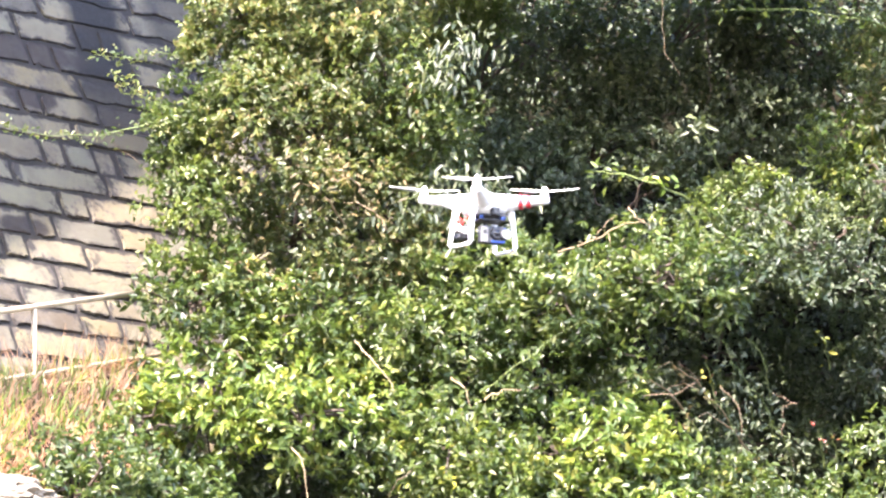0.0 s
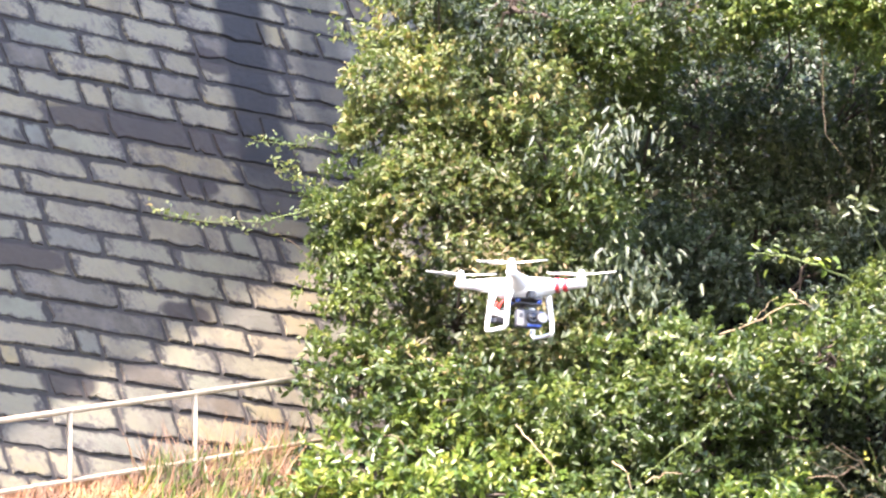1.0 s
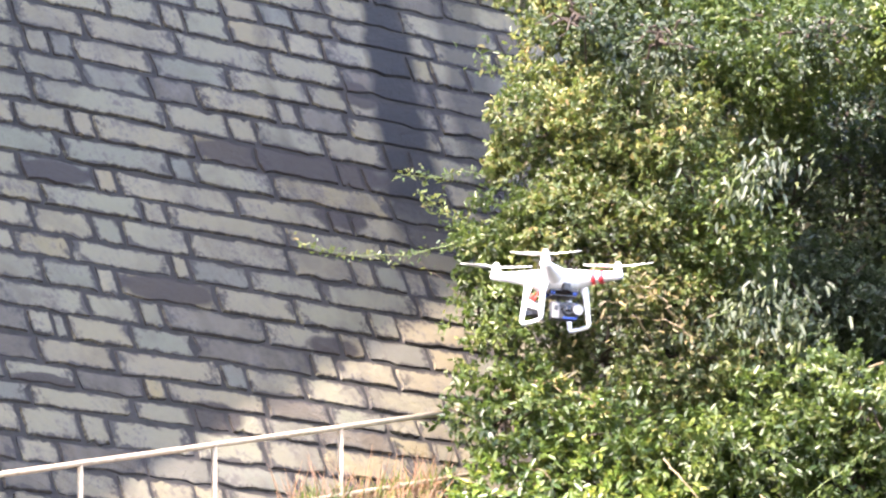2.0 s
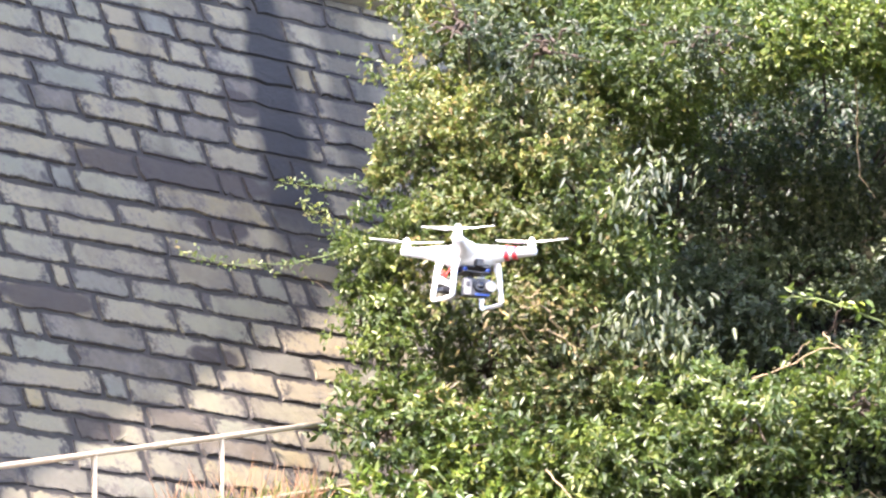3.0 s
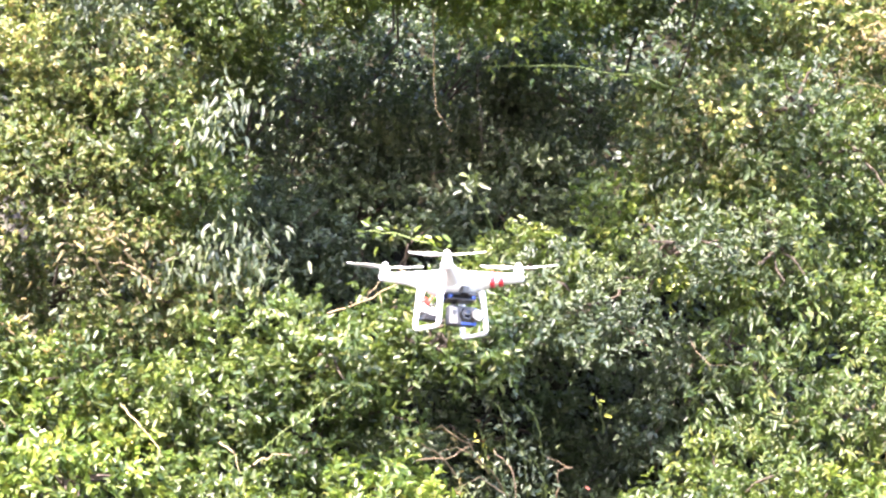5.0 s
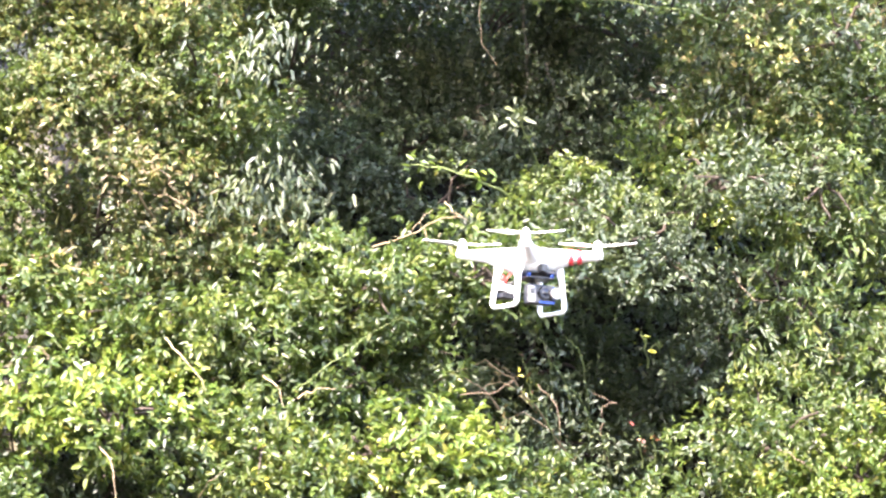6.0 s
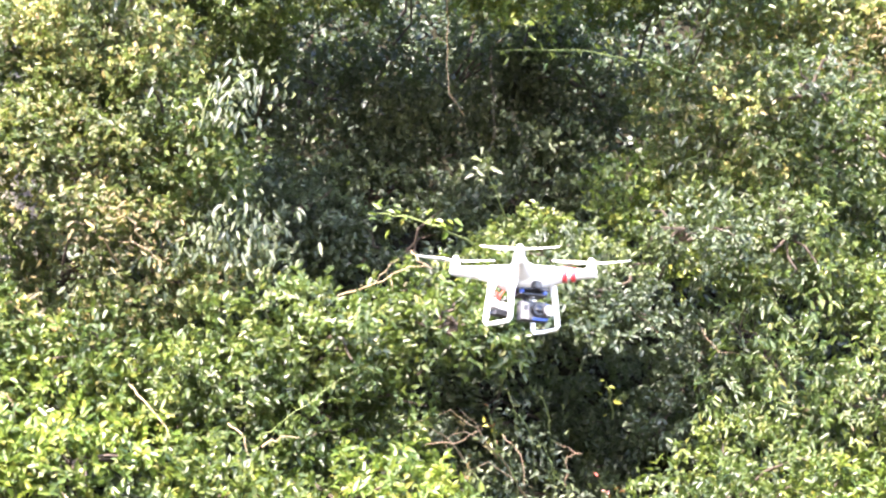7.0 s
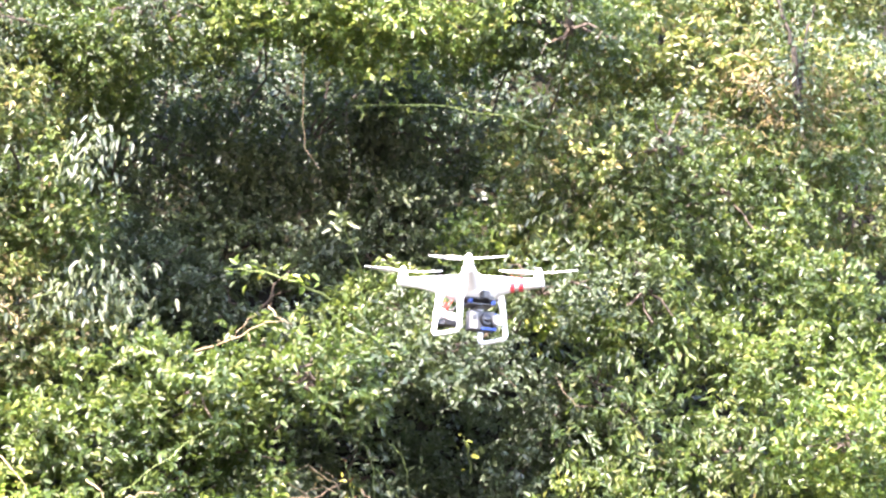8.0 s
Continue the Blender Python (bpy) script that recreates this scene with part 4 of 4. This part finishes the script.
def make_drone():
    drone = new("drone")
    drone.matrix_world = Matrix.Translation(DRONE_AT) @ pose(0, 0, 0, 0, 1.3, 0) @ pose(0, 0, 0, 0, 0, 35)
    tagged(drone, "white quadcopter drone with red arm stripes hovering in the air", "drone")
    Z = Vector((0, 0, 1))
    # nose towards -y, arms to the four corners
    bm = bmesh.new()
    bmesh.ops.create_uvsphere(bm, u_segments=32, v_segments=16, radius=1.0, matrix=Matrix.Diagonal((0.074, 0.080, 0.040, 1)))
    for v in bm.verts:
        v.co.z = v.co.z * (0.85 if v.co.z > 0 else 1.0) - 0.012
    for sx, sy in ((1, 1), (1, -1), (-1, 1), (-1, -1)):
        along = Vector((sx, sy, 0)).normalized()
        across = Vector((-sy, sx, 0)).normalized()
        loft(bm, [(along * r + Z * z, across, Z, a, b) for r, z, a, b in ((0.02, -0.010, 0.058, 0.032), (0.055, -0.008, 0.044, 0.028), (0.085, -0.004, 0.031, 0.023), (0.12, 0.000, 0.0225, 0.0165), (0.155, 0.002, 0.0185, 0.0135), (0.178, 0.003, 0.0165, 0.0120), (0.189, 0.003, 0.011, 0.008))])
    part("body_shell", bm, WHITE, drone, smooth=True)
    for n, (sx, sy, turn) in enumerate(((1, 1, 8), (1, -1, -6), (-1, 1, 14), (-1, -1, -3))):
        along = Vector((sx, sy, 0)).normalized()
        across = Vector((-sy, sx, 0)).normalized()
        hub = along * 0.175
        if sy < 0 and sx > 0:
            for r, a, b in ((0.108, 0.0252, 0.0192), (0.130, 0.0222, 0.0164)):
                bm = bmesh.new()
                loft(bm, [(along * (r + q) + Z * -0.001, across, Z, (a - q * 0.18) * 1.10, (b - q * 0.12) * 1.10) for q in (-0.006, 0.006)], 14)
                part("stripe", bm, RED, drone, "red stripe round a front arm", smooth=True)
        bm = bmesh.new()
        bmesh.ops.create_cone(bm, cap_ends=True, segments=20, radius1=0.0145, radius2=0.0105, depth=0.018, matrix=Matrix.Translation(hub + Z * 0.018))
        motor = part("motor", bm, WHITE, drone, smooth=True)
        bm = bmesh.new()
        spin = Matrix.Rotation(radians(-45 + turn), 3, "Z")
        for side in (1, -1):
            rows = []
            for s, wide, twist in ((0.0, 0.008, 26), (0.018, 0.012, 24), (0.035, 0.022, 20), (0.06, 0.021, 14), (0.085, 0.016, 10), (0.102, 0.009, 7)):
                tw = radians(twist)
                sec = [Vector((side * s, side * q * wide * 0.5 * math.cos(tw), q * wide * 0.5 * math.sin(tw) + e + s * s * 0.6)) for q, e in ((1, 0), (0.2, 0.0016), (-1, 0), (0.2, -0.0012))]
                rows.append([bm.verts.new(hub + Z * 0.031 + spin @ v) for v in sec])
            for lo, hi in zip(rows, rows[1:]):
                for k in range(4):
                    bm.faces.new((lo[k], lo[(k + 1) % 4], hi[(k + 1) % 4], hi[k]))
            bm.faces.new(rows[-1])
            bm.faces.new(rows[0])
        prop = part("propeller", bm, PROP, drone, "white two-bladed propeller", smooth=True)
        bm = bmesh.new()
        bmesh.ops.create_uvsphere(bm, u_segments=14, v_segments=8, radius=1.0, matrix=Matrix.Translation(hub + Z * 0.033) @ Matrix.Diagonal((0.009, 0.009, 0.011, 1)))
        part("hub_nut", bm, WHITE, prop, smooth=True)
    # landing gear: a splayed U of flat tube on each side
    for sx in (1, -1):
        bm = bmesh.new()
        top, foot = 0.074 * sx, 0.082 * sx
        pts = [(top * 0.9, -0.040, -0.028), (top, -0.042, -0.060), (foot, -0.048, -0.131), (foot, -0.042, -0.139), (foot, 0.0, -0.1405), (foot, 0.042, -0.139), (foot, 0.048, -0.131), (top, 0.042, -0.060), (top * 0.9, 0.040, -0.028)]
        tube(bm, pts, [0.012, 0.0085, 0.0066, 0.0058, 0.0054, 0.0058, 0.0066, 0.0085, 0.012], 10)
        gear = part("landing_gear", bm, WHITE, drone, "white moulded landing skid", smooth=True)
    # gimbal
    bm = bmesh.new()
    box(bm, (0, -0.030, -0.057), (0.070, 0.060, 0.004), bevel=0.0012)
    box(bm, (0, -0.030, -0.068), (0.062, 0.052, 0.003), bevel=0.001)
    gimbal = part("gimbal", bm, BLACK, drone, "black vibration-damped camera mount")
    for x in (-0.026, 0.026):
        for y in (-0.052, -0.008):
            bm = bmesh.new()
            bmesh.ops.create_uvsphere(bm, u_segments=10, v_segments=8, radius=0.0065, matrix=Matrix.Translation((x, y, -0.0625)))
            part("damper", bm, BLUE, gimbal, "blue rubber damper", smooth=True)
    bm = bmesh.new()
    box(bm, (-0.004, -0.016, -0.079), (0.010, 0.012, 0.022), bevel=0.002)
    box(bm, (0.038, -0.030, -0.098), (0.006, 0.030, 0.012), bevel=0.0015)
    box(bm, (0.018, -0.014, -0.092), (0.044, 0.006, 0.012), bevel=0.0015)
    part("bracket", bm, BLACK, gimbal)
    for centre, turn, rad, deep in (((0.000, -0.018, -0.098), Matrix.Rotation(radians(90), 4, "X"), 0.014, 0.016), ((0.030, -0.066, -0.103), Matrix.Rotation(radians(90), 4, "X"), 0.0125, 0.020)):
        bm = bmesh.new()
        bmesh.ops.create_cone(bm, cap_ends=True, segments=22, radius1=rad, radius2=rad, depth=deep, matrix=Matrix.Translation(centre) @ turn)
        bmesh.ops.bevel(bm, geom=[e for e in bm.edges if len(e.link_faces) == 2 and e.calc_face_angle(0) > 1.0], offset=0.0015, segments=2, affect="EDGES")
        part("gimbal_motor", bm, STEEL, gimbal, "silver gimbal motor", smooth=False)
    bm = bmesh.new()
    box(bm, (0.0, -0.046, -0.104), (0.060, 0.024, 0.042), bevel=0.004)
    action = part("action_camera", bm, GREY, drone, "small grey action camera")
    bm = bmesh.new()
    box(bm, (-0.020, -0.0592, -0.105), (0.017, 0.003, 0.036), bevel=0.001)
    part("front_plate", bm, PLATE, action, "light silver front plate")
    bm = bmesh.new()
    box(bm, (-0.020, -0.0615, -0.098), (0.009, 0.002, 0.010), bevel=0.0005)
    part("status_screen", bm, BLACK, action)
    bm = bmesh.new()
    bmesh.ops.create_cone(bm, cap_ends=True, segments=24, radius1=0.0145, radius2=0.0125, depth=0.010, matrix=Matrix.Translation((0.008, -0.063, -0.101)) @ Matrix.Rotation(radians(90), 4, "X"))
    barrel = part("lens_barrel", bm, BLACK, action)
    bm = bmesh.new()
    bmesh.ops.create_uvsphere(bm, u_segments=18, v_segments=10, radius=1.0, matrix=Matrix.Translation((0.008, -0.067, -0.101)) @ Matrix.Diagonal((0.009, 0.004, 0.009, 1)))
    part("lens", bm, GLASS, barrel, smooth=True)
    bm = bmesh.new()
    box(bm, (0.013, -0.0600, -0.1215), (0.032, 0.006, 0.006), bevel=0.001)
    box(bm, (0.030, -0.046, -0.104), (0.004, 0.026, 0.036), bevel=0.001)
    part("clamp", bm, BLUE, action, "blue metal camera clamp")
    grow = Matrix.Translation((-0.004, -0.035, -0.047)) @ Matrix.Rotation(radians(-20), 4, "Z") @ Matrix.Scale(1.22, 4) @ Matrix.Translation((0, 0.035, 0.055))
    for ob in (gimbal, action):
        ob.matrix_local = grow
    bm = bmesh.new()
    box(bm, (-0.012, -0.066, -0.040), (0.022, 0.020, 0.022), bevel=0.004)
    box(bm, (0.014, -0.058, -0.047), (0.026, 0.018, 0.014), bevel=0.003)
    part("connector_block", bm, BLACK, drone, "black connector block under the nose")
    bm = bmesh.new()
    box(bm, (-0.045, 0.048, -0.084), (0.052, 0.034, 0.022), Matrix.Rotation(radians(8), 4, "Y"), bevel=0.003)
    part("receiver_box", bm, WHITE, drone, "small white receiver box between the skids")
    bm = bmesh.new()
    box(bm, (-0.058, 0.036, -0.064), (0.020, 0.016, 0.016), Matrix.Rotation(radians(35), 4, "Y"), bevel=0.003)
    part("connector_plug", bm, ORANGE, drone, "red connector plug")
    bm = bmesh.new()
    box(bm, (-0.040, 0.045, -0.104), (0.046, 0.030, 0.014), bevel=0.002)
    part("mounting_tray", bm, BLACK, drone, "black tray under the receiver box")
    # wiring behind the near skid
    rng = np.random.default_rng(5)
    for a, b, rad, mat in (((-0.045, 0.02, -0.045), (-0.058, 0.035, -0.066), 0.0028, ORANGE), ((-0.030, 0.00, -0.045), (-0.05, 0.03, -0.075), 0.003, BLACK), ((0.0, -0.02, -0.045), (-0.02, -0.035, -0.085), 0.0025, BLACK)):
        bm = bmesh.new()
        tube(bm, bent(a, b, -0.006, 0.002, 6, rng), rad, 8)
        part("wire", bm, mat, drone, smooth=True)


make_drone()


# ---- the stones of the wall ----
def lay_course(blocks, rng, bottom, high, start, *lengths):
    """One course: the stones of known length, and others of chance length on to both ends of the face in view."""
    row, s = [], start
    for long in lengths:
        row.append((s, long))
        s += long
    last = 2.4 + 0.531 * bottom
    while s < last:
        long = rng.uniform(0.9, 1.9) if rng.random() < 0.6 else rng.uniform(0.35, 0.8)
        row.append((s, long))
        s += long
    s, first = start, -7.9 + 0.329 * bottom
    while s > first:
        long = rng.uniform(0.9, 1.9) if rng.random() < 0.6 else rng.uniform(0.35, 0.8)
        s -= long
        row.append((s, long))
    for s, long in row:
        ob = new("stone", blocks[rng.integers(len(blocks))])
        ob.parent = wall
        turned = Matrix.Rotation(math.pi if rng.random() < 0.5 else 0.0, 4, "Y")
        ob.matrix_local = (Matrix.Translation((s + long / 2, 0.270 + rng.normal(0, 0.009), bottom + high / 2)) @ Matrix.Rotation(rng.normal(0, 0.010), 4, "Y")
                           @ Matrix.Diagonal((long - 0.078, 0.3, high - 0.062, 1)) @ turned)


def lay_stones():
    rng = np.random.default_rng(21)
    blocks = stone_meshes(14)
    r = 4.39
    while r < WALL_TOP - 0.1:
        high = min(rng.uniform(0.38, 0.46), WALL_TOP - r)
        lay_course(blocks, rng, r, high, -2.0 - rng.uniform(0, 1.5))
        r += high
    lay_course(blocks, rng, 3.95, 0.44, -5.51, 1.16, 1.59, 1.58, 1.30)
    lay_course(blocks, rng, 3.55, 0.40, -5.06, 0.40, 1.31, 1.29, 1.40, 0.70)
    lay_course(blocks, rng, 3.14, 0.41, -5.68, 1.02, 1.12, 0.79, 1.37, 0.40, 0.86)
    lay_course(blocks, rng, 2.70, 0.44, -5.63, 2.21, 1.05, 0.49, 1.19, 1.09)
    lay_course(blocks, rng, 2.27, 0.43, -6.06, 0.88, 0.40, 1.68, 1.04, 1.43, 0.45)
    lay_course(blocks, rng, 1.85, 0.42, -5.47, 1.80, 0.40, 1.36, 2.05)
    lay_course(blocks, rng, 1.45, 0.40, -6.25, 1.19, 0.36, 1.95, 1.63, 0.38, 1.03)
    lay_course(blocks, rng, 1.08, 0.37, -6.05, 1.62, 0.40, 2.01, 1.74)
    lay_course(blocks, rng, 0.65, 0.43, -6.32, 0.96, 0.47, 1.08, 1.70, 1.07)
    lay_course(blocks, rng, 0.27, 0.38, -6.74, 0.89, 1.62, 0.28, 0.99, 1.23, 1.68)
    lay_course(blocks, rng, -0.15, 0.42, -6.44, 0.86, 0.32, 1.60, 1.32, 1.29, 0.48)
    lay_course(blocks, rng, -0.55, 0.40, -7.35, 1.47, 0.82, 0.37, 1.68, 1.29, 0.40, 1.15)
    lay_course(blocks, rng, -0.94, 0.39, -6.55, 0.22, 1.01, 0.99, 1.94, 0.42, 1.04)
    lay_course(blocks, rng, -1.34, 0.40, -6.94, 1.21, 1.70, 0.41, 0.95, 1.07)
    lay_course(blocks, rng, -1.67, 0.33, -7.56, 1.09, 1.05, 0.35, 1.63, 1.07, 0.94)
    lay_course(blocks, rng, -2.00, 0.33, -7.28, 1.59, 0.98, 0.53, 0.61, 0.87)
    lay_course(blocks, rng, -2.45, 0.45, -7.56, 0.91, 0.43, 1.33, 1.15, 0.97)
    lay_course(blocks, rng, -2.83, 0.38, -7.76, 0.64, 1.31, 1.06, 1.36)
    r = -2.83
    while r > -4.6:
        high = rng.uniform(0.36, 0.46)
        r -= high
        lay_course(blocks, rng, r, high, -5.0 - rng.uniform(0, 1.5))


lay_stones()
